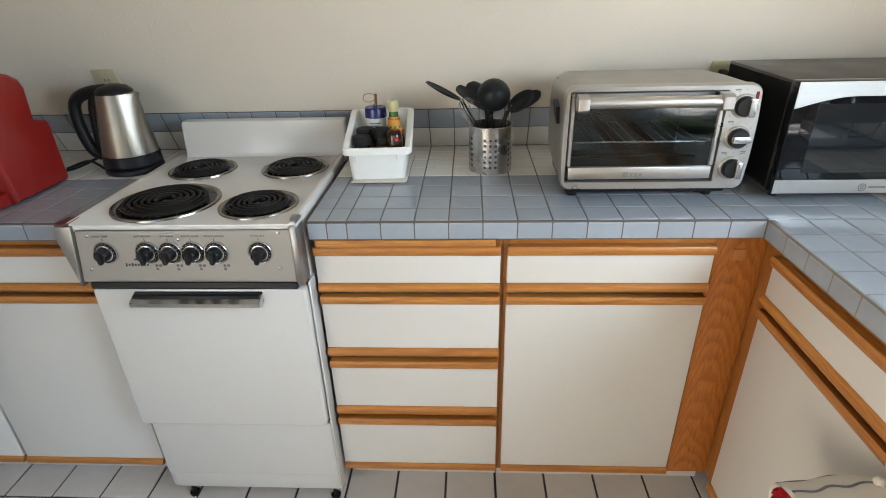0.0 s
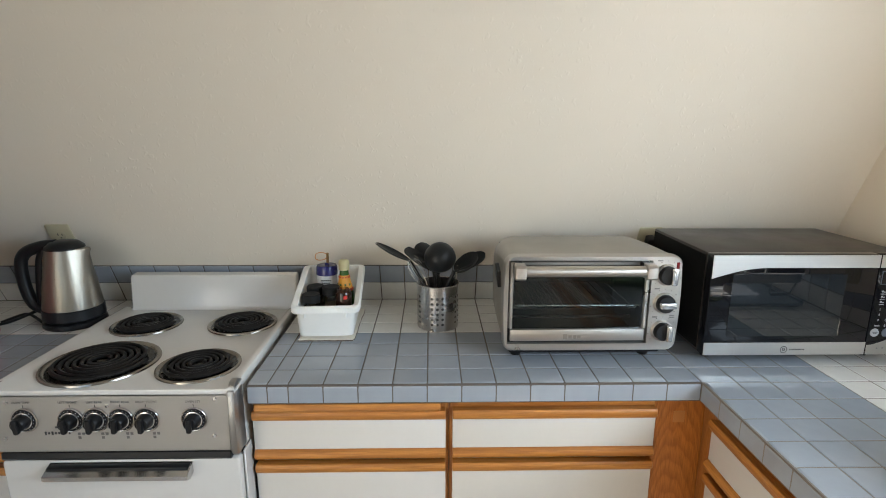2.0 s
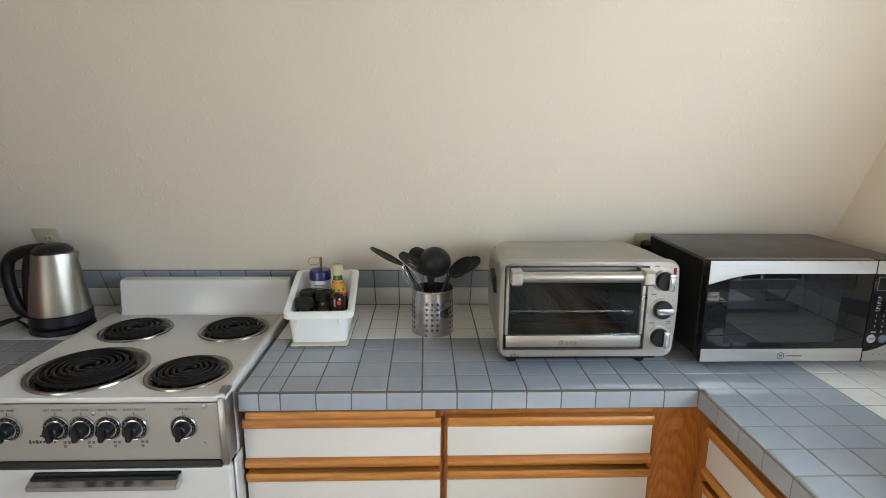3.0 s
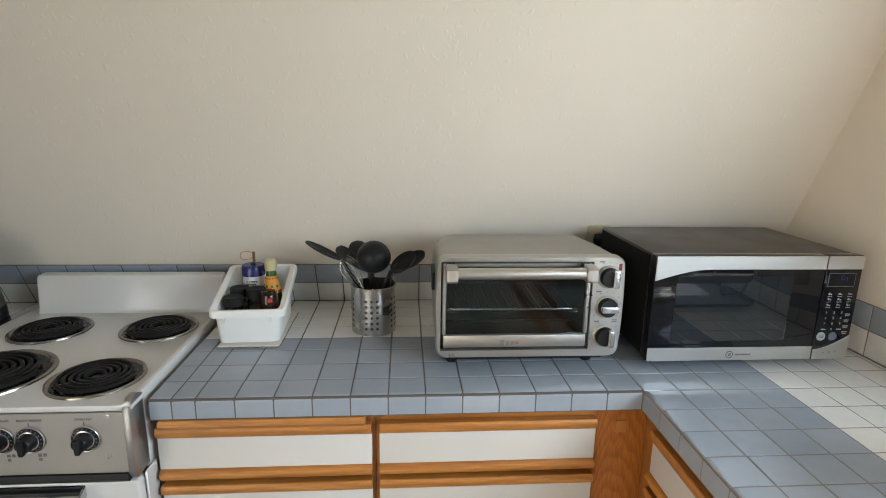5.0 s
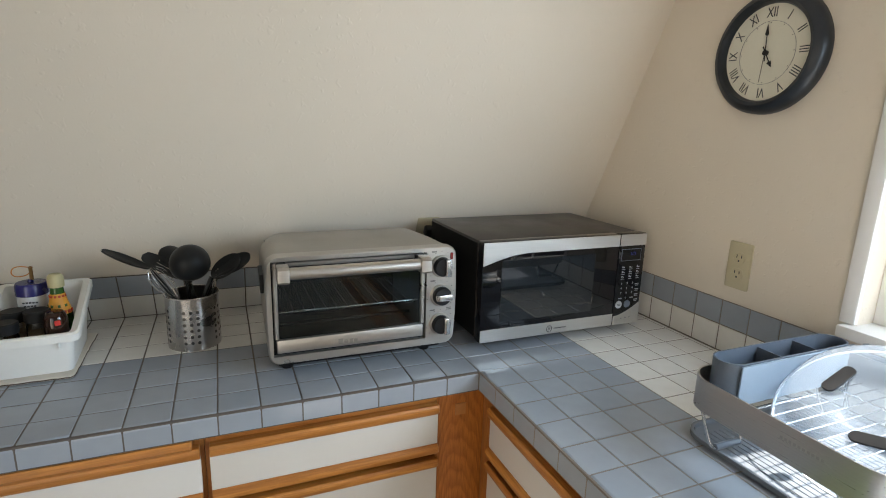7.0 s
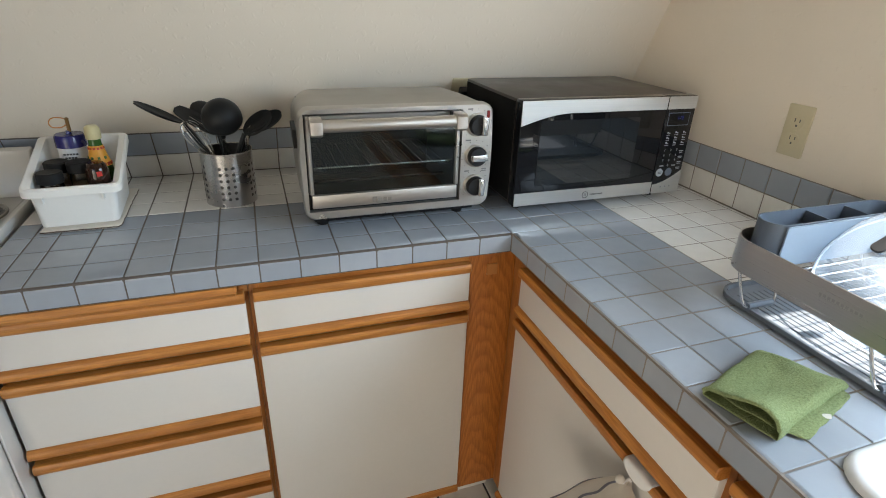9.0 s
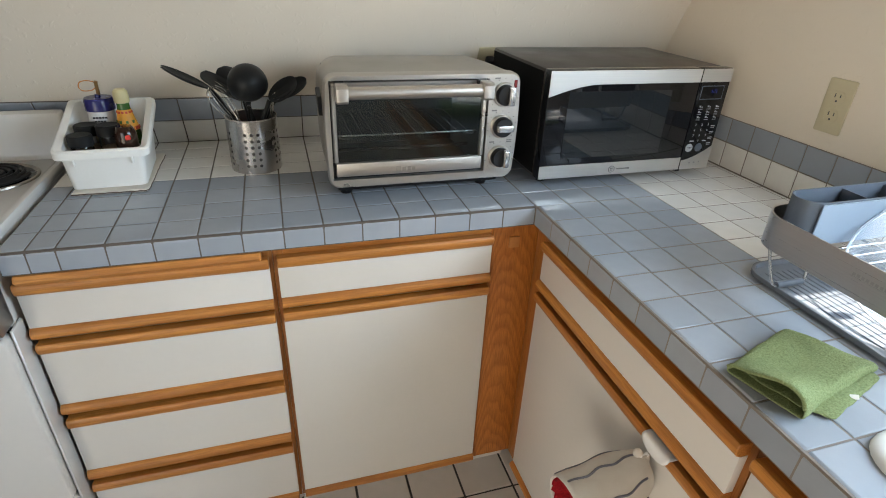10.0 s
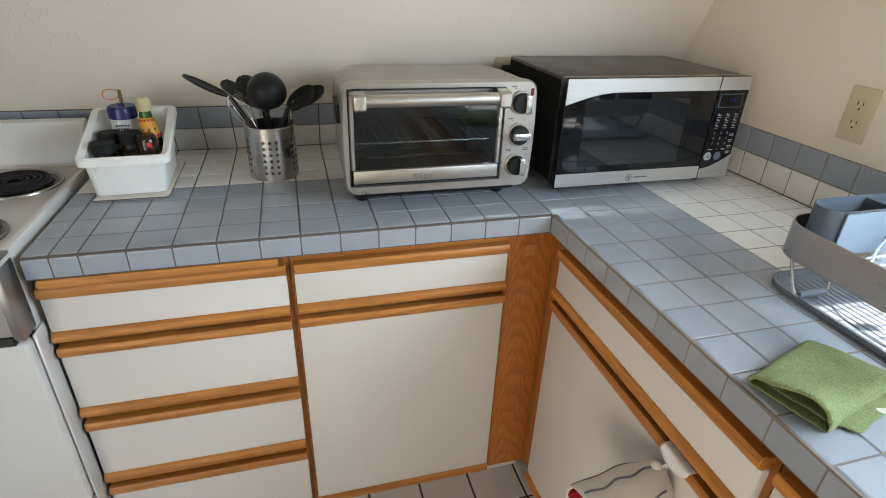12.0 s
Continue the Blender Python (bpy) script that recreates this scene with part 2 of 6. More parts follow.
M_GROUT_D = worn("dark_floor_grout", (0.055, 0.05, 0.045), 0.9, 0, 0.2, 30, 0.4)
M_LAM = worn("white_laminate", (0.67, 0.635, 0.585), 0.42, 0, 0.03, 6, 0.05, 500)
OAK_TONES = ((0.64, 0.29, 0.068), (0.55, 0.225, 0.045), (0.43, 0.15, 0.028))
M_OAK = [oak("oak_grain_x", 0, *OAK_TONES), oak("oak_grain_y", 1, *OAK_TONES), oak("oak_grain_z", 2, (0.47, 0.19, 0.045), (0.40, 0.15, 0.033), (0.33, 0.115, 0.024))]


def flat_sawn(name, xc, light, mid, dark):
    """Wide upright oak board with nested arches of grain round x = xc."""
    m = material(name, mid, 0.36, 0, 0.5)
    n = Nodes(m)

    def calc(op, a, b):
        k = n.t.nodes.new("ShaderNodeMath")
        k.operation = op
        for i, v in enumerate((a, b)):
            if isinstance(v, (int, float)):
                k.inputs[i].default_value = v
            else:
                n.link(v, k.inputs[i])
        return k.outputs[0]

    sep = n.t.nodes.new("ShaderNodeSeparateXYZ")
    n.link(n.co, sep.inputs[0])
    u = calc("SUBTRACT", sep.outputs[0], xc)
    sway = n.noise(1.0, 3, 0.5, n.mapped((13.0, 1.0, 2.2)))
    f = calc("ADD", calc("ADD", calc("MULTIPLY", calc("MULTIPLY", u, u), 1000.0), calc("MULTIPLY", sep.outputs[2], 19.0)), calc("MULTIPLY", sway, 5.0))
    ring = calc("FRACT", f, 0.0)
    fine = n.noise(6.0, 5, 0.65, n.mapped((60.0, 60.0, 3.0)))
    c = n.mix(n.noise(1.0, 3, 0.5, n.mapped((14.0, 14.0, 1.5))), mid, light)
    c = n.mix(n.ramp(ring, [(0.0, 0.45), (0.35, 0.22), (0.62, 0.0), (0.85, 0.04), (1.0, 0.45)]), c, dark)
    c = n.mix(n.ramp(fine, [(0.38, 0.45), (0.55, 0.0)]), c, tuple(k * 0.6 for k in dark))
    n.colour(c)
    n.rough(n.ramp(fine, [(0.3, 0.5), (0.7, 0.32)]))
    n.bump(fine, 0.25, 0.0008)
    return m


M_STILE = flat_sawn("flat_sawn_oak", 0.235, (0.52, 0.185, 0.036), (0.45, 0.145, 0.027), (0.23, 0.060, 0.010))
# near-black that paints the shade in the gaps of the east fronts
M_GAP_SHADE = worn("gap_shade", (0.05, 0.03, 0.018), 0.8)
M_ENAMEL = worn("white_enamel", (0.64, 0.615, 0.575), 0.18, 0, 0.03, 5, 0, 0, 0.3)
M_STEEL_X = brushed("brushed_steel_x", (0.62, 0.605, 0.58), 0.38, 0)
M_STEEL_Y = brushed("brushed_steel_y", (0.50, 0.47, 0.44), 0.33, 1)
M_STEEL_Z = brushed("brushed_steel_z", (0.34, 0.305, 0.255), 0.36, 2)
M_HANDLE = brushed("dark_brushed_steel", (0.52, 0.485, 0.445), 0.38, 0)
M_PANEL = brushed("satin_panel_steel", (0.46, 0.445, 0.42), 0.5, 0)
M_CAP = brushed("worn_cap_steel", (0.40, 0.39, 0.375), 0.42, 2)
M_CHROME = worn("chrome", (0.62, 0.61, 0.60), 0.20, 1.0, 0.05)
M_BOWL = worn("burnt_pan_black", (0.02, 0.017, 0.014), 0.25, 0.3, 0.3, 30)
M_PAN = worn("stained_drip_pan", (0.33, 0.30, 0.27), 0.22, 1.0, 0.25, 25)
M_COIL = worn("burner_coil_black", (0.012, 0.0105, 0.010), 0.55, 0.0, 0.4, 40, 0.2, 300.0, 0.0, 0.25)
M_BLACK = worn("black_plastic", (0.010, 0.010, 0.011), 0.34, 0, 0.15, 20, 0.05, 300.0, 0.0, 0.3)
M_NYLON = worn("black_nylon", (0.009, 0.010, 0.011), 0.42, 0, 0.15, 30, 0.08, 300.0, 0.0, 0.25)
M_GLOSS = material("black_glass", (0.004, 0.004, 0.005), 0.04, 0, 0.4)
M_GLOSS2 = material("dark_screen_glass", (0.009, 0.011, 0.013), 0.03, 0, 0.9)
M_MWTOP = worn("dark_brown_painted_steel", (0.036, 0.029, 0.025), 0.33, 0.3, 0.1, 8, 0.04, 600)
M_SILVER = worn("silver_painted_steel", (0.345, 0.325, 0.29), 0.36, 0.75, 0.04, 8, 0.05, 900)
M_SILVER2 = worn("satin_silver_front", (0.45, 0.43, 0.40), 0.30, 0.85, 0.03, 8)
M_OVEN = worn("dark_oven_lining", (0.026, 0.031, 0.034), 0.35, 0.3, 0.2, 10)
M_RED = worn("red_plastic", (0.26, 0.013, 0.010), 0.32, 0, 0.06, 8, 0.05, 400)
M_BINW = worn("white_plastic", (0.80, 0.79, 0.755), 0.38, 0, 0.03, 12, 0.03)
M_SLAB = worn("scorched_cream_board", (0.62, 0.57, 0.49), 0.6, 0, 0.12, 20, 0.1)
M_IVORY = worn("ivory_plastic", (0.52, 0.46, 0.31), 0.35, 0, 0.04, 12)
M_INK = material("dark_print", (0.05, 0.05, 0.055), 0.6)
M_FAINT = material("faint_panel_print", (0.15, 0.145, 0.14), 0.6)
M_PALE = material("pale_print", (0.30, 0.31, 0.32), 0.5)
M_OVGLASS = clear_pane("tinted_oven_glass", (0.82, 0.87, 0.88))
M_PANE = clear_pane("window_glass", (0.97, 0.98, 0.98))
M_SLATE = worn("slate_blue_plastic", (0.085, 0.102, 0.128), 0.42, 0, 0.06, 14, 0.06, 500)
M_TRAY = worn("dark_grey_tray", (0.145, 0.16, 0.18), 0.16, 0, 0.08, 14)
M_TRIM = worn("white_trim_paint", (0.80, 0.79, 0.77), 0.35, 0, 0.02, 6)
M_CLOCKB = worn("dark_blue_black_frame", (0.013, 0.017, 0.023), 0.35, 0, 0.1, 12)
M_DIAL = worn("cream_paper_dial", (0.66, 0.64, 0.54), 0.65, 0, 0.05, 14)

# ---- structure ----
def lean(u, s, d=0.0):
    """A point on the leaning wall: u along x, s up the slope from the counter, d out of it."""
    return Vector((u, BACK, ZC - 0.002)) + LEAN_U * s + LEAN_N * d


bm = BM()
box(bm, -3.6, 1.0, -3.7, 1.2, -0.12, -0.005)
floor = solid("floor", bm, M_GROUT_D, "white square floor tiles with dark grout", "floor", "structure")

bm = BM()
prism(bm, [(-3.5, -1.05), (0.75, -1.05), (0.75, 1.95), (-3.5, 1.95)], lambda u, v, w: lean(u, v, w), -0.14, -0.005)
wall_n = solid("wall_north", bm, M_WALL, "cream textured wall leaning inwards over the counter", "wall", "structure")

# east wall with the sink window
WY0, WY1, WZ0, WZ1 = -1.72, -0.378, 1.075, 1.85
XW = EAST + 0.005
bm = BM()
box(bm, XW, XW + 0.12, WY1, 1.15, 0, 2.62)
box(bm, XW, XW + 0.12, -2.44, WY0, 0, 2.62)
box(bm, XW, XW + 0.12, WY0, WY1, 0, WZ0)
box(bm, XW, XW + 0.12, WY0, WY1, WZ1, 2.62)
wall_e = solid("wall_east", bm, M_WALL, "cream textured wall with a window over the sink", "wall", "structure")
bm = BM()
box(bm, -3.52, -3.4, -2.44, 1.15, 0, 2.62)
solid("wall_west", bm, M_WALL, "cream textured side wall", "wall", "structure")
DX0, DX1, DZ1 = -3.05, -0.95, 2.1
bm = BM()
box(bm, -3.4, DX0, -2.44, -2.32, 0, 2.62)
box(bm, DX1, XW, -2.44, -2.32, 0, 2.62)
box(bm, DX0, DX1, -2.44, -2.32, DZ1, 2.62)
solid("wall_south", bm, M_WALL, "cream textured wall with an opening for the assumed glass door", "wall", "structure")
bm = BM()
box(bm, -3.52, XW + 0.12, -2.44, 1.15, 2.5, 2.62)
solid("ceiling", bm, M_CEIL, "white textured ceiling", "ceiling", "structure")

win = thing("window_1", (XW + 0.06, (WY0 + WY1) / 2, WZ0), "white framed window over the sink, sunlight coming in", "window", kind="structure")
for n, b in (("window_sill", (XW - 0.03, XW + 0.12, WY0 - 0.02, WY1 + 0.02, WZ0 - 0.012, WZ0 + 0.012)),
             ("window_frame", (XW + 0.05, XW + 0.09, WY0, WY0 + 0.045, WZ0 + 0.012, WZ1)),
             # jamb at this end made wider, out of view, to shift the sun's edge
             ("window_frame", (XW + 0.05, XW + 0.09, WY1 - 0.085, WY1, WZ0 + 0.012, WZ1)),
             ("window_frame", (XW + 0.05, XW + 0.09, WY0 + 0.045, WY1 - 0.085, WZ1 - 0.045, WZ1)),
             ("window_frame", (XW + 0.05, XW + 0.09, WY0 + 0.045, WY1 - 0.085, WZ0 + 0.012, WZ0 + 0.05)),
             ("window_bar", (XW + 0.055, XW + 0.085, -1.075, -1.045, WZ0 + 0.05, WZ1 - 0.045))):
    part(n, box(BM(), *b, 0.003), M_TRIM, win)
for y0, y1 in ((WY0 + 0.045, -1.075), (-1.045, WY1 - 0.085)):
    pane = part("pane", box(BM(), XW + 0.068, XW + 0.072, y0, y1, WZ0 + 0.05, WZ1 - 0.045), M_PANE, win)
    pane.visible_shadow = False
# white casing at the window's edge
bm = BM()
box(bm, XW - 0.012, XW, WY1 - 0.002, WY1 + 0.028, WZ0 + 0.014, WZ1 + 0.03, 0.003)
solid("trim", bm, M_TRIM, "white window casing strip", "trim", "structure")

# unseen glass door, added so the fill has an opening to come through
door = thing("door_1", (-2.00, -2.38, 0), "assumed white framed glass sliding door, out of view", "door", kind="structure")
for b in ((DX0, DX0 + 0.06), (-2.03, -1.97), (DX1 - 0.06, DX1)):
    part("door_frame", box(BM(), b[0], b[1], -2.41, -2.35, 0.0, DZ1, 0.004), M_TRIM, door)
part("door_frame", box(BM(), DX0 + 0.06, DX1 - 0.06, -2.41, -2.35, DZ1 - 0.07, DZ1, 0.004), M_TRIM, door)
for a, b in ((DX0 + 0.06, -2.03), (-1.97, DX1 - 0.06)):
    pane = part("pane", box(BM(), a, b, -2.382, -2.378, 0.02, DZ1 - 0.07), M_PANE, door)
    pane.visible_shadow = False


# ---- cabinets ----
F0 = 0.028     # plane of the oak face frames


def on_back(u, d, z):
    return Vector((u, F0 - d, z))


def on_east(u, d, z):
    return Vector((F0 - d, -u, z))


def slab(bm, place, u0, u1, d0, d1, z0, z1, bevel=0.0):
    pts = [(d0, z0), (d1, z0), (d1, z1), (d0, z1)]
    return prism(bm, pts, lambda a, b, w: place(w, a, b), u0, u1, bevel)


def lip(place, u0, u1, z0, z1, up):
    """A moulded oak pull: rounded outside, undercut towards the gap."""
    h = z1 - z0
    prof = [(0.0, 0.0), (0.0165, 0.0), (0.0215, 0.10), (0.0255, 0.30), (0.0265, 0.55), (0.0258, 0.80), (0.0225, 0.96), (0.0165, 0.99), (0.0115, 0.93), (0.006, 0.90), (0.0, 0.90)]
    pts = [(d, z0 + k * h) if up else (d, z1 - k * h) for d, k in prof]
    return prism(BM(), pts, lambda a, b, w: place(w, a, b), u0, u1, 0.0015, 1)


SLAB_D = 0.016


def front(name, parent, place, grain, u0, u1, zs, label=""):
    """zs: bottom of the bottom lip, of the white panel, top of the panel, top of the top lip."""
    a, b, c, d = zs
    ob = part(name, slab(BM(), place, u0, u1, 0.001, SLAB_D, b, c, 0.0008), M_LAM, parent, label)
    part("pull", lip(place, u0, u1, c, d, True), grain, ob, "moulded oak finger pull")
    if b - a > 0.004:
        part("bottom_rail", lip(place, u0, u1, a, b, False), grain, ob, "moulded oak edge strip")
    return ob


D1 = (0.724, 0.747, 0.820, 0.846)
DRAWERS = [D1, (0.530, 0.554, 0.686, 0.711), (0.331, 0.357, 0.488, 0.514), (0.118, 0.139, 0.288, 0.315)]
DOOR = (0.118, 0.139, 0.686, 0.711)


def cabinet(place, grain, u0, u1, fronts, label, depth, frame_bits, group="base cabinets"):
    c = thing("base_cabinet", place((u0 + u1) / 2, -0.2, 0.0), label, "cabinet", group)
    part("body", slab(BM(), place, u0, u1, -depth, -0.02, 0.105, 0.866), M_LAM, c)
    for n, (a, b, z0, z1, g) in frame_bits:
        # shade between drawer and door is painted onto the east mid rails
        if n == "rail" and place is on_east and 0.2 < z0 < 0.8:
            g = M_GAP_SHADE
        if n == "stile" and b - a > 0.1:
            g = M_STILE
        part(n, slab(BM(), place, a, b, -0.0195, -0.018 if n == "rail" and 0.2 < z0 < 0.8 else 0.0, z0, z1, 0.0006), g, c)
    part("toe_kick", slab(BM(), place, u0 + 0.001, u1 - 0.001, -0.085, -0.073, 0.0, 0.1045), M_LAM, c)
    for n, a, b, zs in fronts:
        front(n, c, place, M_OAK[grain], a, b, zs)
    return c


gx, gy, gz = M_OAK


def frame_set(g, a, b, stile_l, stile_r, rails):
    out = [("stile", (a, a + stile_l, 0.105, 0.866, gz)), ("stile", (b - stile_r, b, 0.105, 0.866, gz))]
    return out + [("rail", (a + stile_l, b - stile_r, z0, z1, g)) for z0, z1 in rails]


RAILS2 = [(0.105, 0.125), (0.70, 0.745), (0.835, 0.866)]
RAILS4 = [(0.105, 0.125), (0.30, 0.345), (0.50, 0.54), (0.70, 0.745), (0.835, 0.866)]
unit_drawers = cabinet(on_back, 0, -1.0195, -0.5705, [("drawer", -1.0175, -0.578, z) for z in DRAWERS],
                       "white laminate drawer base with four drawers and oak pulls", 0.50, frame_set(gx, -1.0195, -0.5705, 0.012, 0.02, RAILS4))
unit_door = cabinet(on_back, 0, -0.5695, 0.0465, [("drawer", -0.562, -0.092, D1), ("door", -0.562, -0.092, DOOR)],
                    "white laminate base cabinet with oak pulls and oak corner stile", 0.50,
                    frame_set(gx, -0.5695, 0.0465, 0.02, 0.1365, RAILS2))
unit_left = cabinet(on_back, 0, -2.56, -1.56, [("drawer", -2.45, -1.567, D1), ("door", -2.45, -2.002, DOOR), ("door", -1.992, -1.567, DOOR)],
                    "white laminate base cabinet with oak pulls beside the stove", 0.50, frame_set(gx, -2.56, -1.56, 0.03, 0.03, RAILS2))
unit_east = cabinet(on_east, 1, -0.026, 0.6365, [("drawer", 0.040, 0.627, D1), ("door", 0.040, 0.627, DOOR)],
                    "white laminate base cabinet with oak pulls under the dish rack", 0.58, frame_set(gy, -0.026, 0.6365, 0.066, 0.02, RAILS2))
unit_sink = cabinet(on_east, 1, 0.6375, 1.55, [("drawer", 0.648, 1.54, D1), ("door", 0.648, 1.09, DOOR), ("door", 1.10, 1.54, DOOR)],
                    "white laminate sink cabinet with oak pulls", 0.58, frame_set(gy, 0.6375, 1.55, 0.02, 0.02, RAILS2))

# pull-out board above the top drawer
bm = BM()
prism(bm, [(0.0, 0.8475), (0.030, 0.8475), (0.036, 0.856), (0.030, 0.8665), (0.0, 0.8665)], lambda a, b, w: on_back(w, a, b), -1.008, -0.590, 0.003, 1)
part("cutting_board", bm, gx, unit_drawers, "pull-out oak board with a bevelled front")
# small clear bumper on the corner stile
bm = BM()
slab(bm, on_back, -0.044, -0.018, 0.001, 0.004, 0.800, 0.828, 0.001)
part("bumper", bm, worn("old_bumper", (0.44, 0.18, 0.05), 0.3), unit_door, "small translucent stick-on square")

# ---- countertops ----
def substrate(bm, x0, x1, y0, y1):
    return box(bm, x0, x1, y0, y1, 0.8675, ZC - 0.0014)


top = thing("countertop", (0.0, 0.0, 0.8675), "blue-grey and white tiled corner countertop with brown grout", "countertop")
HX0, HX1, HY0, HY1 = P, 7 * P, -16 * P, -9.5 * P     # cut-out for the sink
bm = BM()
substrate(bm, CTR_L, 0.0, 0.0012, BACK)
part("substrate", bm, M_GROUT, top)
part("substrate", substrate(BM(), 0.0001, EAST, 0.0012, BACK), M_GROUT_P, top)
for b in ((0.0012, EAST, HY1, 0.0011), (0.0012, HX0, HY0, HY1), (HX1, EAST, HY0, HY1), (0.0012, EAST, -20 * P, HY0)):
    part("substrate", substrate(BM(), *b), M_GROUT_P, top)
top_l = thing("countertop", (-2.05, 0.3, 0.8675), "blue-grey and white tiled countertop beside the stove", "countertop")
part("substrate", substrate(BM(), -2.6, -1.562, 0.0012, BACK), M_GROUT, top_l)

# ---- stove ----
stove = thing("stove", (-1.294, 0.23, 0.0), "white enamel electric range with four coil burners", "stove")
SY = -0.045       # face of the control panel
CT = 0.928        # cooktop
bm = BM()
box(bm, STOVE_L + 0.004, STOVE_R + 0.003, -0.005, 0.52, 0.045, CT - 0.017, 0.004)
part("body", bm, M_ENAMEL, stove)
# cooktop with rolled side edges
bm = BM()
pts = [(STOVE_L - 0.004, CT - 0.016), (STOVE_R + 0.004, CT - 0.016), (STOVE_R + 0.006, CT - 0.004), (STOVE_R + 0.003, CT + 0.003),
       (STOVE_R - 0.004, CT + 0.005), (STOVE_R - 0.014, CT), (STOVE_L + 0.014, CT), (STOVE_L + 0.004, CT + 0.005), (STOVE_L - 0.003, CT + 0.003), (STOVE_L - 0.006, CT - 0.004)]
prism(bm, pts, along_y, -0.045, 0.492, 0.002, 2)
part("cooktop", bm, M_ENAMEL, stove, "white enamel cooktop with raised edges")
# backguard
bm = BM()
prism(bm, [(0.468, CT), (0.474, CT + 0.012), (0.482, 1.024), (0.488, 1.032), (0.516, 1.034), (0.521, 1.026), (0.521, CT - 0.02), (0.476, CT - 0.02)],
      along_x, STOVE_L + 0.028, STOVE_R + 0.012, 0.006, 3)
part("backguard", bm, M_ENAMEL, stove, "low white enamel backguard")
# control panel, its left edge running out under a tapered end cap
bm = BM()
prism(bm, [(STOVE_L + 0.016, 0.918), (STOVE_R - 0.010, 0.918), (STOVE_R - 0.0115, 0.782), (STOVE_L - 0.006, 0.782)], along_y, SY, 0.0, 0.0015, 1)
panel = part("control_panel", bm, M_PANEL, stove, "brushed steel control panel")
bm = BM()
prism(bm, [(STOVE_L - 0.030, 0.905), (STOVE_L - 0.020, 0.927), (STOVE_L + 0.0155, 0.927), (STOVE_L - 0.0065, 0.784), (STOVE_L - 0.008, 0.772)], along_y, SY - 0.008, -0.0005, 0.003, 2)
part("end_cap", bm, M_CAP, stove, "worn metal end cap tapering downwards")
bm = BM()
prism(bm, [(SY - 0.008, 0.785), (SY - 0.005, 0.920), (SY + 0.012, 0.938), (SY + 0.030, 0.940), (0.004, 0.930), (0.004, 0.772), (SY, 0.772)], along_x, STOVE_R - 0.0095, STOVE_R + 0.005, 0.002, 2)
part("end_cap", bm, M_CAP, stove, "worn metal end cap")
bm = BM()
box(bm, STOVE_L - 0.022, STOVE_L + 0.008, SY - 0.004, SY + 0.040, 0.9275, 0.9320, 0.0015)
part("chipped_corner", bm, worn("dark_red_chip", (0.10, 0.02, 0.018), 0.35), stove, "dark red chipped corner trim")
bm = BM()
prism(bm, [(SY - 0.002, 0.764), (SY - 0.006, 0.770), (SY - 0.004, 0.782), (0.0, 0.782), (0.0, 0.764)], along_x, STOVE_L + 0.012, STOVE_R - 0.012, 0.001, 1)
part("vent_strip", bm, M_BLACK, stove, "black strip under the control panel")


def stove_knob(x, z):
    m = frame_axes((x, SY, z), (1, 0, 0), (0, 0, 1))
    bm = lathe(BM(), [(0.0, 0.001), (0.0275, 0.001), (0.0278, 0.0035), (0.0262, 0.0050), (0.0250, 0.0042), (0.0, 0.0042)], m, 40)
    rim = part("dial_ring", bm, M_CHROME, stove, "chrome dial ring")
    part("dial_face", lathe(BM(), [(0.0250, 0.0043), (0.0246, 0.0054), (0.0, 0.0054)], m, 36), M_BLACK, rim, "black dial face")
    ticks = [(0.0222 * math.cos(radians(a)), 0.0222 * math.sin(radians(a)), 0.0016, 0.0016) for a in range(-60, 250, 22)]
    part("dial_marks", bars(BM(), m @ Matrix.Translation((0, 0, 0.0056)), ticks, 0.0006), M_PALE, rim)
    part("inner_ring", lathe(BM(), [(0.0198, 0.0054), (0.0195, 0.0072), (0.0172, 0.0076), (0.0170, 0.0054)], m, 32), M_CHROME, rim)
    bm = lathe(BM(), [(0.0, 0.0056), (0.0168, 0.0056), (0.0166, 0.012), (0.0150, 0.024), (0.013, 0.0262), (0.0, 0.0265)], m, 32)
    knob = part("knob", bm, M_BLACK, stove, "black control knob")
    r = m @ Matrix.Rotation(radians(random.uniform(-12, 12)), 4, "Z")
    bm = BM()
    prism(bm, round_rect(-0.0055, 0.0055, -0.0175, 0.015, 0.004, 3), lambda a, b, w: r @ Vector((a, b, w)), 0.0240, 0.033, 0.0015, 1)
    part("grip", bm, M_BLACK, knob)
    part("pointer", bars(BM(), m, [(0, 0.0315, 0.0015, 0.006)], 0.0008), M_INK, stove)


for x in (-1.479, -1.381, -1.328, -1.275, -1.221, -1.120):
    stove_knob(x, 0.860)
pm = frame_axes((0, SY - 0.0006, 0), (1, 0, 0), (0, 0, 1))
for word, x in (("OVEN TEMP", -1.482), ("LEFT FRONT", -1.384), ("LEFT REAR", -1.328), ("RIGHT REAR", -1.274), ("RIGHT FRONT", -1.218), ("OVEN SET", -1.120)):
    lettering(word, 0.0072, pm @ Matrix.Translation((x, 0.9000, 0)), M_FAINT, stove)
for x in (-1.365, -1.315, -1.262, -1.205):
    part("burner_mark", bars(BM(), pm, [(x - 0.004, 0.826, 0.006, 0.006), (x + 0.005, 0.826, 0.006, 0.006), (x - 0.004, 0.817, 0.006, 0.006)], 0.0006), M_FAINT, stove)
part("maker_plate", bars(BM(), pm, [(-1.418 + 0.0072 * k - 0.022, 0.828, 0.0036, 0.005 + 0.003 * (k in (0, 2, 5))) for k in range(8)] + [(-1.415, 0.842, 0.006, 0.004)], 0.0008), M_INK, stove)
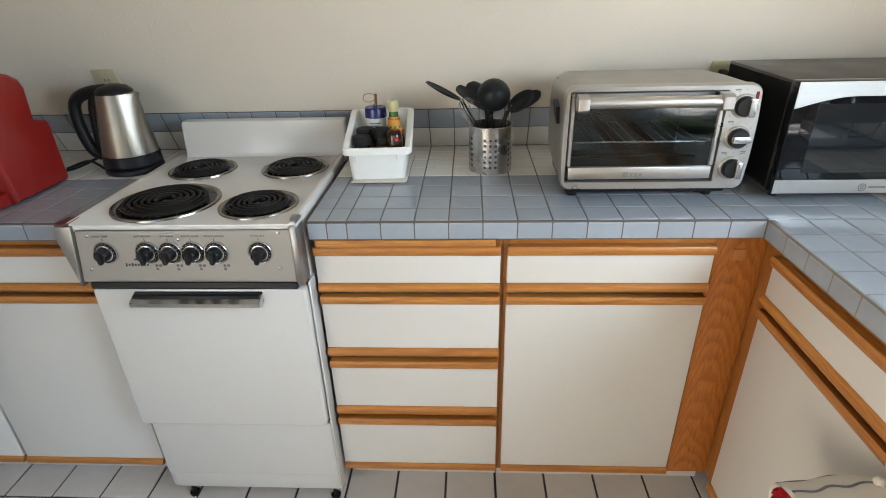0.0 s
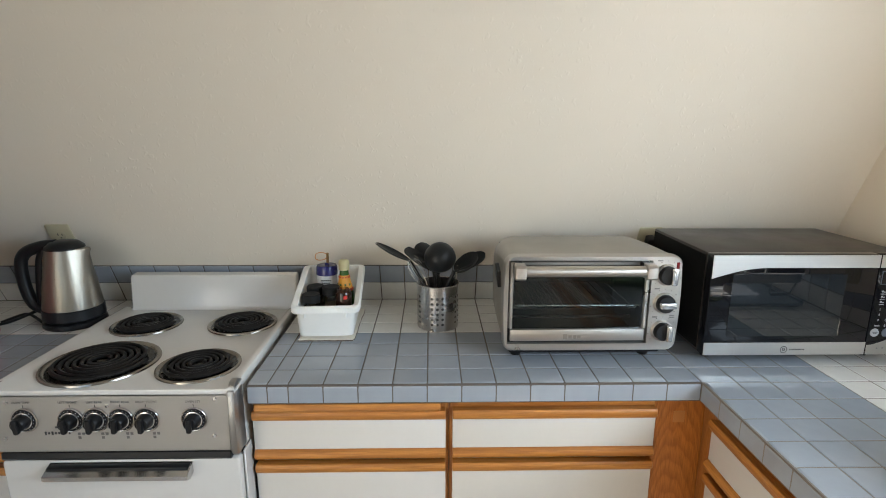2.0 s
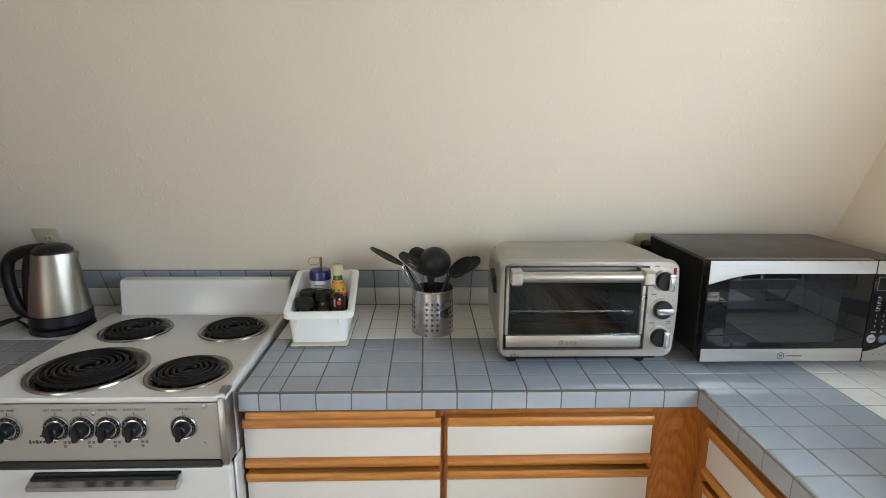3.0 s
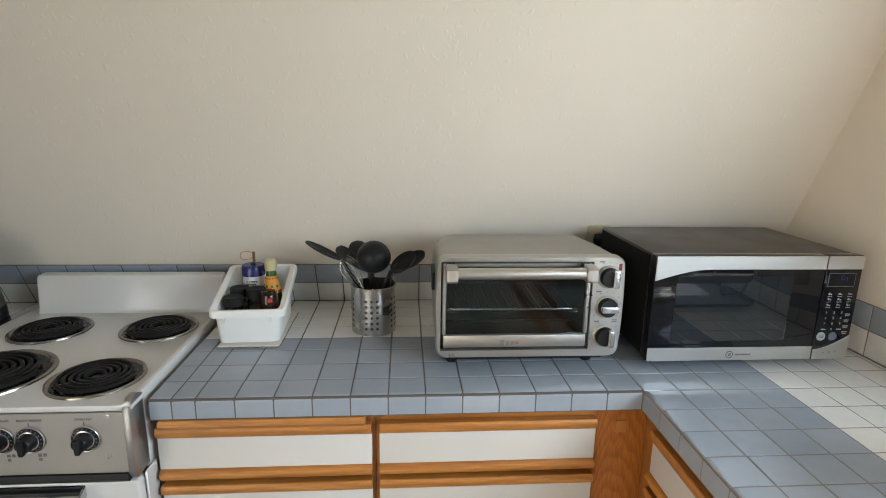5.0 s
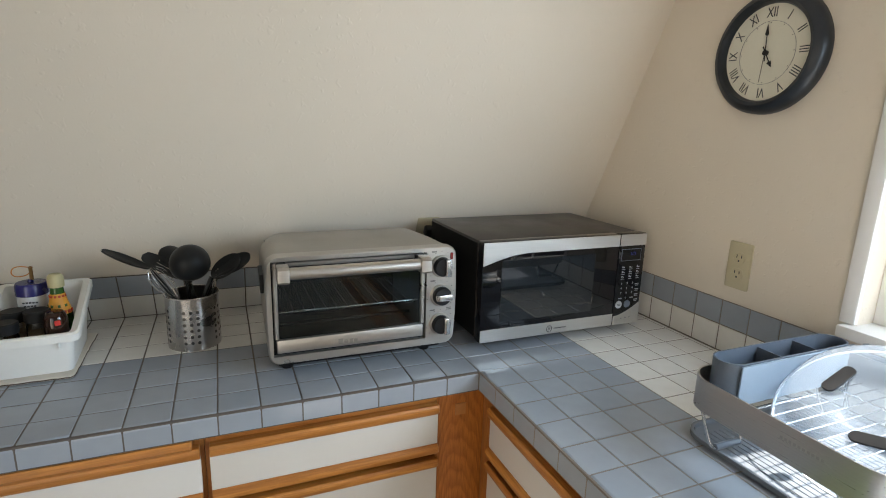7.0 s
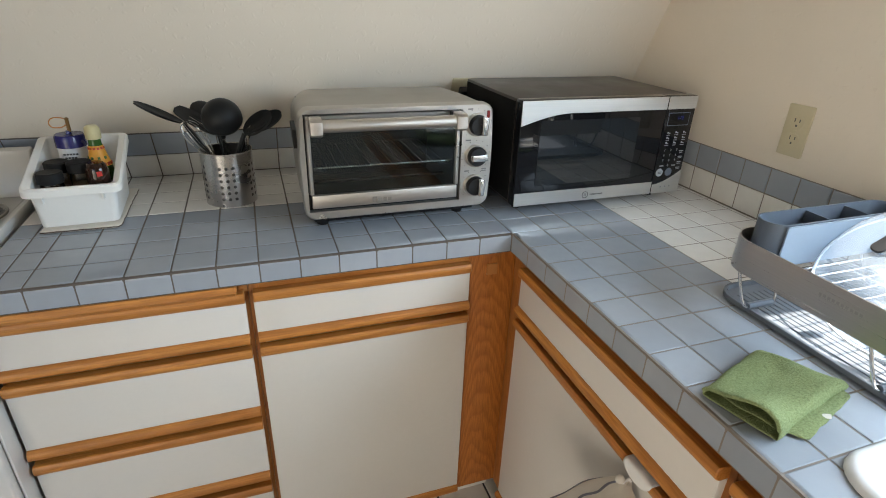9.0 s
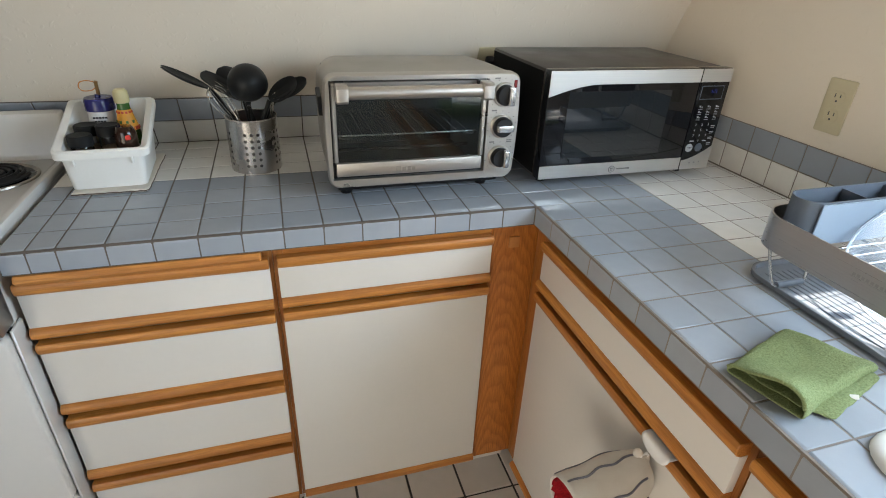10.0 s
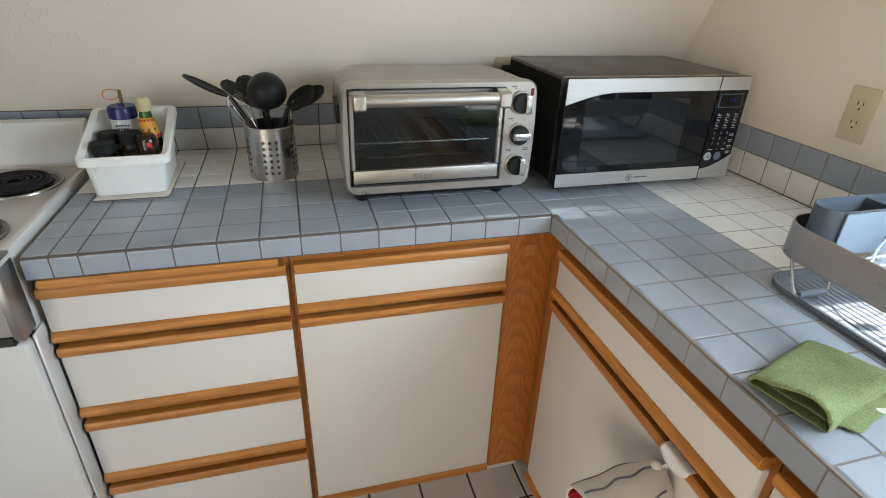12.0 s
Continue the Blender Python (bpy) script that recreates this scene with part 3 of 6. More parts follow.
for x, z in ((-1.512, 0.901), (-1.073, 0.906), (-1.527, 0.816), (-1.081, 0.819), (-1.302, 0.892)):
    part("screw", lathe(BM(), [(0.0, 0.0), (0.0048, 0.0), (0.004, 0.002), (0.0, 0.0028)], frame_axes((x, SY, z), (1, 0, 0), (0, 0, 1)), 12), M_CHROME, stove)
# side flange and door seal beside the oven door
part("side_flange", box(BM(), STOVE_R + 0.0055, STOVE_R + 0.0105, -0.026, 0.02, 0.052, 0.770, 0.0015, 1), M_ENAMEL, stove)
part("door_seal", box(BM(), STOVE_L + 0.014, STOVE_R + 0.0045, -0.016, -0.0052, 0.328, 0.768), M_BLACK, stove)
# oven door, lower drawer, base
bm = BM()
prism(bm, round_rect(STOVE_L + 0.005, STOVE_R + 0.0035, 0.332, 0.763, 0.012, 4), along_y, -0.044, -0.006, 0.006, 3)
odoor = part("oven_door", bm, M_ENAMEL, stove, "white enamel oven door")
bm = BM()
prism(bm, [(-0.044, 0.732), (-0.062, 0.724), (-0.076, 0.731), (-0.0765, 0.741), (-0.058, 0.750), (-0.044, 0.756)], along_x, -1.444, -1.134, 0.0025, 2)
part("handle", bm, M_CHROME, odoor, "chrome bar handle with a dark underside")
bm = BM()
box(bm, -1.440, -1.138, -0.0640, -0.0445, 0.7455, 0.7545, 0.002)
part("handle_grip", bm, M_BLACK, odoor)
bm = BM()
prism(bm, round_rect(STOVE_L + 0.014, STOVE_R + 0.0045, 0.116, 0.322, 0.008, 3), along_y, -0.021, -0.006, 0.004, 2)
part("storage_drawer", bm, M_ENAMEL, stove, "white enamel storage drawer")
bm = BM()
box(bm, STOVE_L + 0.021, STOVE_R + 0.003, -0.014, 0.02, 0.052, 0.112, 0.004)
part("base_panel", bm, M_ENAMEL, stove)
for x, y in ((STOVE_L + 0.055, 0.004), (STOVE_R - 0.022, 0.004), (STOVE_L + 0.05, 0.45), (STOVE_R - 0.03, 0.45)):
    part("leveling_foot", lathe(BM(), [(0.0, 0.0), (0.014, 0.0), (0.015, 0.008), (0.006, 0.012), (0.006, 0.054), (0.0, 0.054)], pose(x, y, 0.001), 12), M_BLACK, stove)


def burner(x, y, r, turns):
    m = pose(x, y, CT)
    bm = lathe(BM(), [(r * 1.17, 0.0005), (r * 1.16, 0.004), (r * 1.11, 0.0055), (r * 1.045, 0.0025), (r * 1.03, 0.001)], m, 56)
    pan = part("burner", bm, M_PAN, stove, "chrome drip pan under a black coil")
    part("bowl", lathe(BM(), [(r * 1.031, 0.0012), (r * 0.95, 0.0008), (r * 0.3, 0.0006), (0.0, 0.0006)], m, 48), M_BOWL, pan, "burnt black pan bowl")
    n = 42 * turns
    pts = []
    for k in range(n + 1):
        t = k / n
        rr = r * (0.16 + 0.80 * t)
        a = 2 * math.pi * turns * t
        pts.append((x + rr * math.cos(a), y + rr * math.sin(a), CT + 0.0085))
    part("coil", tube(BM(), pts, 0.0052 if r > 0.09 else 0.0046, 6), M_COIL, pan, "black spiral heating coil")
    bm = BM()
    for k in range(3):
        a = radians(90 + 120 * k)
        tube(bm, [(x + 0.01 * math.cos(a), y + 0.01 * math.sin(a), CT + 0.002), (x + r * 0.98 * math.cos(a), y + r * 0.98 * math.sin(a), CT + 0.002)], 0.002, 5)
    part("coil_support", bm, M_PAN, pan)
    part("hub", lathe(BM(), [(0.0, 0.007), (0.011, 0.006), (0.014, 0.003), (0.014, 0.0)], m, 20), M_BOWL, pan)


burner(-1.387, 0.090, 0.108, 6)
burner(-1.152, 0.070, 0.080, 5)
burner(-1.411, 0.342, 0.080, 5)
burner(-1.145, 0.347, 0.080, 5)

# ---- appliances ----
def toaster_oven():
    x0, x1, z0, z1, yf = -0.438, -0.024, 0.948, 1.184, 0.10
    t = thing("toaster_oven", ((x0 + x1) / 2, 0.23, ZC), "silver countertop toaster oven with a glass door and three knobs", "toaster oven")
    cx, cz = (x0 + x1) / 2, (z0 + z1) / 2
    hw, hh = (x1 - x0) / 2, (z1 - z0) / 2

    def outline(k, bulge, r, n=6):
        """Rounded outline with gently bowed sides."""
        pts = round_rect(-hw * k, hw * k, -hh * k, hh * k, r, n)
        dense = []
        for a, b in zip(pts, pts[1:] + pts[:1]):
            steps = 8 if (Vector(a) - Vector(b)).length > 0.05 else 1
            for s in range(steps):
                dense.append((a[0] + (b[0] - a[0]) * s / steps, a[1] + (b[1] - a[1]) * s / steps))
        return [(cx + x * (1 + bulge * (1 - (z / (hh * k)) ** 2)), cz + z) for x, z in dense]

    bm = BM()
    ring = []
    for y, k, b, r in ((0.118, 0.985, 0.026, 0.022), (0.24, 0.985, 0.024, 0.032), (0.345, 0.97, 0.03, 0.045), (0.372, 0.93, 0.03, 0.045)):
        ring.append([bm.verts.new((x, y, z)) for x, z in outline(k, b, r)])
    n = len(ring[0])
    for a, b in zip(ring, ring[1:]):
        for k in range(n):
            bm.faces.new((a[k], a[(k + 1) % n], b[(k + 1) % n], b[k]))
    bm.faces.new(ring[-1])
    bmesh.ops.recalc_face_normals(bm, faces=bm.faces)
    part("housing", bm, M_SILVER, t, "satin silver steel housing with rounded corners")
    # front plate with an opening for the door
    gx0, gx1, gz0, gz1 = -0.430, -0.094, 0.967, 1.172
    bm = BM()
    outer = outline(1.0, 0.026, 0.021)
    inner = []
    n = len(outer)
    for x, z in outer:
        inner.append((min(max(x, gx0), gx1), min(max(z, gz0), gz1)))
    rows = []
    for y, pts in ((0.122, outer), (0.104, outer), (0.0985, [(cx + (x - cx) * 0.985, cz + (z - cz) * 0.975) for x, z in outer]), (0.0985, inner), (0.122, inner)):
        rows.append([bm.verts.new((x, y, z)) for x, z in pts])
    for a, b in zip(rows, rows[1:]):
        for k in range(n):
            q = [a[k], a[(k + 1) % n], b[(k + 1) % n], b[k]]
            bm.faces.new(q)
    bmesh.ops.dissolve_degenerate(bm, dist=1e-5, edges=bm.edges)
    bmesh.ops.recalc_face_normals(bm, faces=bm.faces)
    part("front_plate", bm, M_SILVER2, t, "satin silver front plate with bowed sides")
    # cavity: open to the front
    bm = BM()
    box(bm, gx0 + 0.006, gx1 - 0.004, 0.122, 0.34, 0.972, 1.166)
    for f in [f for f in bm.faces if f.calc_center_median().y < 0.13]:
        bm.faces.remove(f)
    bmesh.ops.reverse_faces(bm, faces=bm.faces)
    part("cavity", bm, M_OVEN, t, "dark steel oven cavity")
    # door: frame, glass, lower strip, handle
    bm = BM()
    for b in ((gx0 + 0.0035, gx1 - 0.0035, 1.160, 1.1690), (gx0 + 0.0035, gx0 + 0.012, 1.004, 1.160), (gx1 - 0.012, gx1 - 0.0035, 1.004, 1.160)):
        box(bm, b[0], b[1], 0.100, 0.112, b[2], b[3], 0.0015, 1)
    d = part("oven_door", bm, M_SILVER2, t, "glass door with a slim silver frame")
    bm = BM()
    box(bm, gx0 + 0.011, gx1 - 0.011, 0.105, 0.108, 1.004, 1.160)
    part("glass", bm, M_OVGLASS, d, "clear tinted glass")
    bm = BM()
    box(bm, gx0 + 0.007, gx1 - 0.007, 0.0975, 0.110, 0.974, 1.003, 0.002)
    # black strips and plate paint the shade in the gaps round the door
    part("door_gasket", box(BM(), gx0 + 0.0005, gx0 + 0.0125, 0.1125, 0.118, 1.0035, 1.1715), M_BLACK, d)
    part("door_gasket", box(BM(), gx1 - 0.0125, gx1 - 0.0005, 0.1125, 0.118, 1.0035, 1.1715), M_BLACK, d)
    part("backing", box(BM(), gx0 + 0.001, gx1 - 0.001, 0.1105, 0.113, 0.967, 1.003), M_BLACK, d)
    s = part("lower_strip", bm, M_HANDLE, d, "brushed steel strip with a worn badge")
    m = frame_axes((-0.275, 0.0965, 0.986), (1, 0, 0), (0, 0, 1))
    part("badge", bars(BM(), m, [(-0.016, 0, 0.010, 0.012), (-0.004, -0.001, 0.008, 0.008), (0.007, -0.001, 0.007, 0.009), (0.017, -0.001, 0.008, 0.007)], 0.0008), M_SILVER, d)
    bm = BM()
    tube(bm, [(-0.402, 0.062, 1.156), (-0.124, 0.062, 1.156)], 0.0125, 20)
    h = part("handle", bm, M_HANDLE, d, "brushed steel bar handle")
    for x in (-0.410, -0.114):
        bm = BM()
        prism(bm, [(0.045, 1.143), (0.045, 1.167), (0.051, 1.173), (0.076, 1.173), (0.076, 1.138), (0.051, 1.138)], along_x, x - 0.012, x + 0.012, 0.003, 2)
        part("handle_end", bm, M_HANDLE, h)
        part("standoff", box(BM(), x - 0.010, x + 0.010, 0.076, 0.101, 1.141, 1.171, 0.002, 1), M_BLACK, h)
    # wire shelf seen through the glass, front rod painted lit and the rest shaded
    bm = BM()
    za = 1.052
    tube(bm, [(gx0 + 0.01, 0.33, za), (gx1 - 0.008, 0.33, za)], 0.0026, 6)
    for k in range(13):
        x = gx0 + 0.022 + k * 0.0235
        tube(bm, [(x, 0.135, za), (x, 0.33, za)], 0.0013, 5)
    for x in (gx0 + 0.03, gx1 - 0.03):
        tube(bm, [(x - 0.012, 0.131, za), (x - 0.008, 0.129, za - 0.005), (x + 0.008, 0.129, za - 0.005), (x + 0.012, 0.131, za)], 0.0016, 5)
    part("wire_shelf", bm, worn("shaded_wire", (0.085, 0.085, 0.085), 0.45, 0.5), t)
    bm = tube(BM(), [(gx0 + 0.012, 0.133, za), (gx1 - 0.010, 0.133, za)], 0.0021, 8)
    for k in range(14):
        x = gx0 + 0.03 + k * 0.0215
        tube(bm, [(x, 0.1312, za - 0.0008), (x + 0.0035, 0.1312, za + 0.0022)], 0.0014, 5)
    part("shelf_rod", bm, worn("lit_rod", (0.55, 0.54, 0.52), 0.25, 0.9), t, "front rod of the wire shelf, painted lit")
    bm = BM()
    for z in (1.000, 1.14):
        tube(bm, [(gx0 + 0.008, 0.20, z), (gx1 - 0.006, 0.20, z)], 0.004, 8)
    part("heating_element", bm, M_COIL, t)
    # black box set back under the housing to read as its shadow
    part("base_pan", box(BM(), x0 + 0.018, x1 - 0.018, 0.135, 0.355, ZC + 0.013, 0.956, 0.006), M_BLACK, t, "black box put in for the shadow underneath")
    # knobs
    for z, turn in ((1.138, 0), (1.069, 90), (1.000, 0)):
        m = frame_axes((-0.059, 0.0985, z), (1, 0, 0), (0, 0, 1))
        part("knob_ring", lathe(BM(), [(0.0, 0.0), (0.0262, 0.0), (0.0262, 0.004), (0.0240, 0.006), (0.0, 0.006)], m, 36), M_HANDLE, t)
        k = part("knob", lathe(BM(), [(0.0, 0.005), (0.0222, 0.005), (0.0215, 0.015), (0.0195, 0.018), (0.0, 0.018)], m, 36), M_BLACK, t, "black knob with a steel grip")
        r = m @ Matrix.Rotation(radians(turn), 4, "Z")
        bm = BM()
        off = 0.008 if turn == 0 else 0.0
        prism(bm, round_rect(-0.0072, 0.0072, -0.0195, 0.0195, 0.004, 3), lambda a, b, w: r @ Vector((a, b, w)) + Vector((off, 0, 0)), 0.0175, 0.029, 0.002, 2)
        part("grip", bm, M_CHROME, k)
        mark = []
        for j in range(11):
            a = radians(-40 + j * 26)
            mark.append((0.0335 * math.cos(a), 0.0335 * math.sin(a), 0.0016 if j % 3 else 0.0030, 0.0016))
        part("scale_marks", bars(BM(), m, mark, 0.0006), M_FAINT, t)
    m = frame_axes((0, 0.0983, 0), (1, 0, 0), (0, 0, 1))
    for b in ((-0.077, 1.172, 0.012, 0.003), (-0.079, 1.104, 0.012, 0.003), (-0.079, 1.034, 0.012, 0.003), (-0.038, 1.037, 0.012, 0.0022), (-0.038, 1.033, 0.012, 0.0022)):
        part("caption", bars(BM(), m, [b], 0.0006), M_FAINT, t)
    part("indicator_light", box(BM(), -0.038, -0.031, 0.0965, 0.100, 1.152, 1.168, 0.001, 1), worn("dark_red_lens", (0.16, 0.015, 0.015), 0.15), t, "small dark red light")
    # black patch standing in for the side grip's shaded recess, and feet
    bm = BM()
    prism(bm, [(0.16, 1.09), (0.21, 1.105), (0.225, 1.135), (0.18, 1.125)], along_x, -0.4475, -0.436, 0.001, 1)
    part("side_grip", bm, M_BLACK, t, "black patch for the shade in the side grip")
    for x in (x0 + 0.04, x1 - 0.05):
        for y in (0.165, 0.33):
            part("foot", lathe(BM(), [(0.0, ZC), (0.013, ZC), (0.015, ZC + 0.006), (0.015, ZC + 0.016), (0.0, ZC + 0.016)], pose(x, y, 0), 14), M_BLACK, t)


toaster_oven()


def microwave():
    x0, x1, z0, z1, yf = 0.040, 0.523, 0.9395, 1.1885, 0.088
    t = thing("microwave", ((x0 + x1) / 2, 0.26, ZC), "black microwave with brushed steel trim and a dark glass door", "microwave")
    part("housing", box(BM(), x0 + 0.003, x1 - 0.003, 0.118, 0.428, z0 + 0.002, z1 - 0.001, 0.004), M_MWTOP, t, "dark painted steel housing")
    bm = BM()
    box(bm, x0 + 0.0015, x0 + 0.0028, 0.124, 0.422, z0 + 0.006, z1 - 0.008)
    part("side_panel", bm, material("matt_black_steel", (0.004, 0.004, 0.004), 0.6, 0, 0.12), t)
    xd = 0.4365
    part("door", box(BM(), x0, xd - 0.0015, yf, 0.117, z0, z1, 0.003), M_GLOSS, t, "black glass door with a steel arch")
    dr = t.children[-1]
    m = frame_axes((0, yf - 0.0004, 0), (1, 0, 0), (0, 0, 1))

    def plate(pts, mat, name, parent, th=0.0022, label=""):
        return part(name, prism(BM(), pts, lambda a, b, w: m @ Vector((a, b, w)), 0.0, th, 0.0006, 1), mat, parent, label)

    arch = [(x0 + 0.001, z1 - 0.001), (x0 + 0.001, 1.131)]
    for k in range(1, 13):
        u = k / 12
        arch.append((x0 + 0.001 + 0.13 * u, 1.131 + 0.026 * math.sin(u * math.pi / 2)))
    arch += [(xd - 0.0025, 1.157), (xd - 0.0025, z1 - 0.001)]
    plate(arch[::-1], M_STEEL_X, "top_trim", dr, 0.0022, "brushed steel arch trim")
    plate([(x0 + 0.001, z0 + 0.001), (xd - 0.0025, z0 + 0.001), (xd - 0.0025, 0.972), (x0 + 0.001, 0.972)], M_STEEL_X, "bottom_trim", dr, 0.0022, "brushed steel strip with a round badge")
    plate(round_rect(0.092, 0.362, 0.988, 1.142, 0.004, 3), M_GLOSS2, "door_window", dr, 0.0006)
    mb = frame_axes((0.236, yf - 0.0026, 0.9545), (1, 0, 0), (0, 0, 1))
    part("badge_ring", tube(BM(), [mb @ Vector((0.008 * math.cos(radians(a)), 0.008 * math.sin(radians(a)), 0)) for a in range(0, 360, 20)], 0.0009, 5, True), M_INK, dr)
    part("badge_mark", bars(BM(), mb, [(-0.0025, 0.001, 0.0014, 0.006), (0.0025, 0.001, 0.0014, 0.006), (0, -0.003, 0.0055, 0.0014), (0, 0.001, 0.0012, 0.004)] + [(0.015 + 0.0034 * k, 0, 0.0022, 0.0034) for k in range(11)], 0.0005), M_INK, dr)
    # control panel
    part("control_panel", box(BM(), xd, x1, yf, 0.117, z0, z1, 0.003), M_GLOSS, t, "black control panel with a blue clock display")
    cp = t.children[-1]
    plate([(xd + 0.001, 1.157), (x1 - 0.001, 1.157), (x1 - 0.001, z1 - 0.001), (xd + 0.001, z1 - 0.001)], M_STEEL_X, "panel_trim", cp)
    low = [(xd + 0.001, z0 + 0.001), (x1 - 0.001, z0 + 0.001)]
    for k in range(9):
        u = 1 - k / 8
        low.append((xd + 0.001 + (x1 - xd - 0.002) * u, 0.964 + 0.036 * u ** 1.6))
    plate(low, M_STEEL_X, "lower_trim", cp)
    part("display_rim", bars(BM(), m, [(0.477, 1.132, 0.064, 0.032)], 0.0012), M_SLATE, cp)
    part("display", bars(BM(), m, [(0.477, 1.132, 0.061, 0.029)], 0.0016), M_GLOSS, cp, "dark clock display")
    part("display_digits", bars(BM(), m, [(0.476, 1.135, 0.0015, 0.007), (0.481, 1.133, 0.0045, 0.0015), (0.489, 1.1345, 0.0015, 0.009), (0.484, 1.138, 0.004, 0.0015)], 0.0022),
         glowing("blue_led", (0.06, 0.12, 1.0), 0.055), cp, "blue glowing digits")
    icons = []
    for r in range(3):
        for c in range(3):
            icons += [(0.456 + 0.024 * c - 0.002, 1.097 - 0.013 * r + 0.002, 0.004, 0.0040), (0.456 + 0.024 * c + 0.003, 1.0955 - 0.013 * r + 0.002, 0.003, 0.0022), (0.456 + 0.024 * c, 1.0905 - 0.013 * r + 0.002, 0.011, 0.0011)]
    for r in range(4):
        icons.append((0.507, 1.050 - 0.0145 * r, 0.012, 0.0018))
        icons.append((0.507, 1.046 - 0.0145 * r, 0.010, 0.0011))
    icons += [(0.455, 1.013, 0.012, 0.0025), (0.492, 1.013, 0.011, 0.0025)]
    part("key_marks", bars(BM(), m, icons, 0.0012), M_PALE, cp, "pale key symbols", "stuff")
    for k, ch in enumerate("1234567890"):
        r, c = divmod(k, 3)
        x = 0.455 + 0.0185 * (c if k < 9 else 1)
        lettering(ch, 0.0080, m @ Matrix.Translation((x, 1.054 - 0.0135 * r, 0.0005)), M_PALE, cp, "key_digit")
    for x, mat in ((0.452, M_PALE), (0.480, M_SLATE)):
        part("round_key", lathe(BM(), [(0.0, 0.0), (0.0105, 0.0), (0.0100, 0.0016), (0.0, 0.0018)], m @ Matrix.Translation((x, 0.996, 0)), 24), mat, cp)
    part("start_bars", bars(BM(), m, [(0.452, 0.9975, 0.012, 0.0018), (0.452, 0.994, 0.009, 0.0018)], 0.0045), M_INK, cp)
    part("open_marks", bars(BM(), m, [(0.463, 0.957, 0.003, 0.003), (0.477, 0.9575, 0.004, 0.003), (0.491, 0.958, 0.003, 0.003)], 0.006), M_PALE, cp)
    for x in (x0 + 0.04, x1 - 0.04):
        for y in (0.15, 0.40):
            part("foot", lathe(BM(), [(0.0, ZC), (0.011, ZC), (0.013, ZC + 0.025), (0.0, ZC + 0.025)], pose(x, y, 0), 14), M_BLACK, t)


microwave()


def kettle():
    x, y = -1.648, 0.402
    t = thing("electric_kettle", (x, y, ZC), "brushed steel electric kettle with black handle on its base", "kettle")
    part("power_base", lathe(BM(), [(0.0, ZC), (0.078, ZC), (0.081, ZC + 0.004), (0.080, ZC + 0.014), (0.070, ZC + 0.019), (0.0, ZC + 0.019)], pose(x, y, 0), 40), M_BLACK, t, "round black power base")
    part("skirt", lathe(BM(), [(0.0, ZC + 0.020), (0.073, ZC + 0.020), (0.0785, ZC + 0.024), (0.0775, ZC + 0.052), (0.074, ZC + 0.0535), (0.0, ZC + 0.0535)], pose(x, y, 0), 40), M_BLACK, t)
    bm = lathe(BM(), [(0.0, ZC + 0.054), (0.0755, ZC + 0.054), (0.0755, ZC + 0.058), (0.066, ZC + 0.13), (0.0545, ZC + 0.20), (0.0500, ZC + 0.222), (0.046, ZC + 0.224), (0.0, ZC + 0.224)], pose(x, y, 0), 48)
    for v in bm.verts:     # the spout
        if v.co.z > ZC + 0.18 and v.co.x - x > 0.02:
            k = (v.co.z - ZC - 0.18) / 0.044
            a = abs(math.atan2(v.co.y - y, v.co.x - x))
            v.co.x += 0.024 * k * max(0, 1 - a / 0.6)
    part("jug", bm, M_STEEL_Z, t, "brushed steel jug body")
    part("lid", lathe(BM(), [(0.050, ZC + 0.222), (0.049, ZC + 0.229), (0.036, ZC + 0.241), (0.016, ZC + 0.246), (0.0, ZC + 0.246)], pose(x, y, 0), 36), M_BLACK, t, "domed black lid")
    hp = curve_pts([(x - 0.020, y - 0.004, ZC + 0.232), (x - 0.070, y - 0.006, ZC + 0.226), (x - 0.112, y - 0.008, ZC + 0.205), (x - 0.124, y - 0.010, ZC + 0.165), (x - 0.119, y - 0.010, ZC + 0.10), (x - 0.104, y - 0.008, ZC + 0.058), (x - 0.070, y - 0.006, ZC + 0.040)], 8)
    part("handle", tube(BM(), hp, [0.0165] * len(hp), 12), M_BLACK, t, "thick looped black handle")
    hp = curve_pts([(x - 0.045, y - 0.004, ZC + 0.230), (x - 0.066, y - 0.006, ZC + 0.19), (x - 0.076, y - 0.007, ZC + 0.12), (x - 0.082, y - 0.006, ZC + 0.050)], 8)
    part("handle_back", tube(BM(), hp, 0.0145, 10), M_BLACK, t)
    # cord
    cord = curve_pts([(x - 0.06, y + 0.05, ZC + 0.008), (x - 0.10, y + 0.075, ZC + 0.012), (x - 0.14, y + 0.05, ZC + 0.02), (x - 0.12, y + 0.01, ZC + 0.03), (x - 0.17, y - 0.03, ZC + 0.012), (x - 0.22, y - 0.05, ZC + 0.006)], 10)
    part("cord", tube(BM(), cord, 0.0042, 8), M_BLACK, t)
    cord = curve_pts([(x - 0.07, y + 0.03, ZC + 0.010), (x - 0.075, y - 0.02, ZC + 0.006), (x - 0.11, y - 0.005, ZC + 0.016), (x - 0.15, y + 0.01, ZC + 0.022), (x - 0.20, y - 0.02, ZC + 0.008)], 10)
    part("cord", tube(BM(), cord, 0.0042, 8), M_BLACK, t)


kettle()


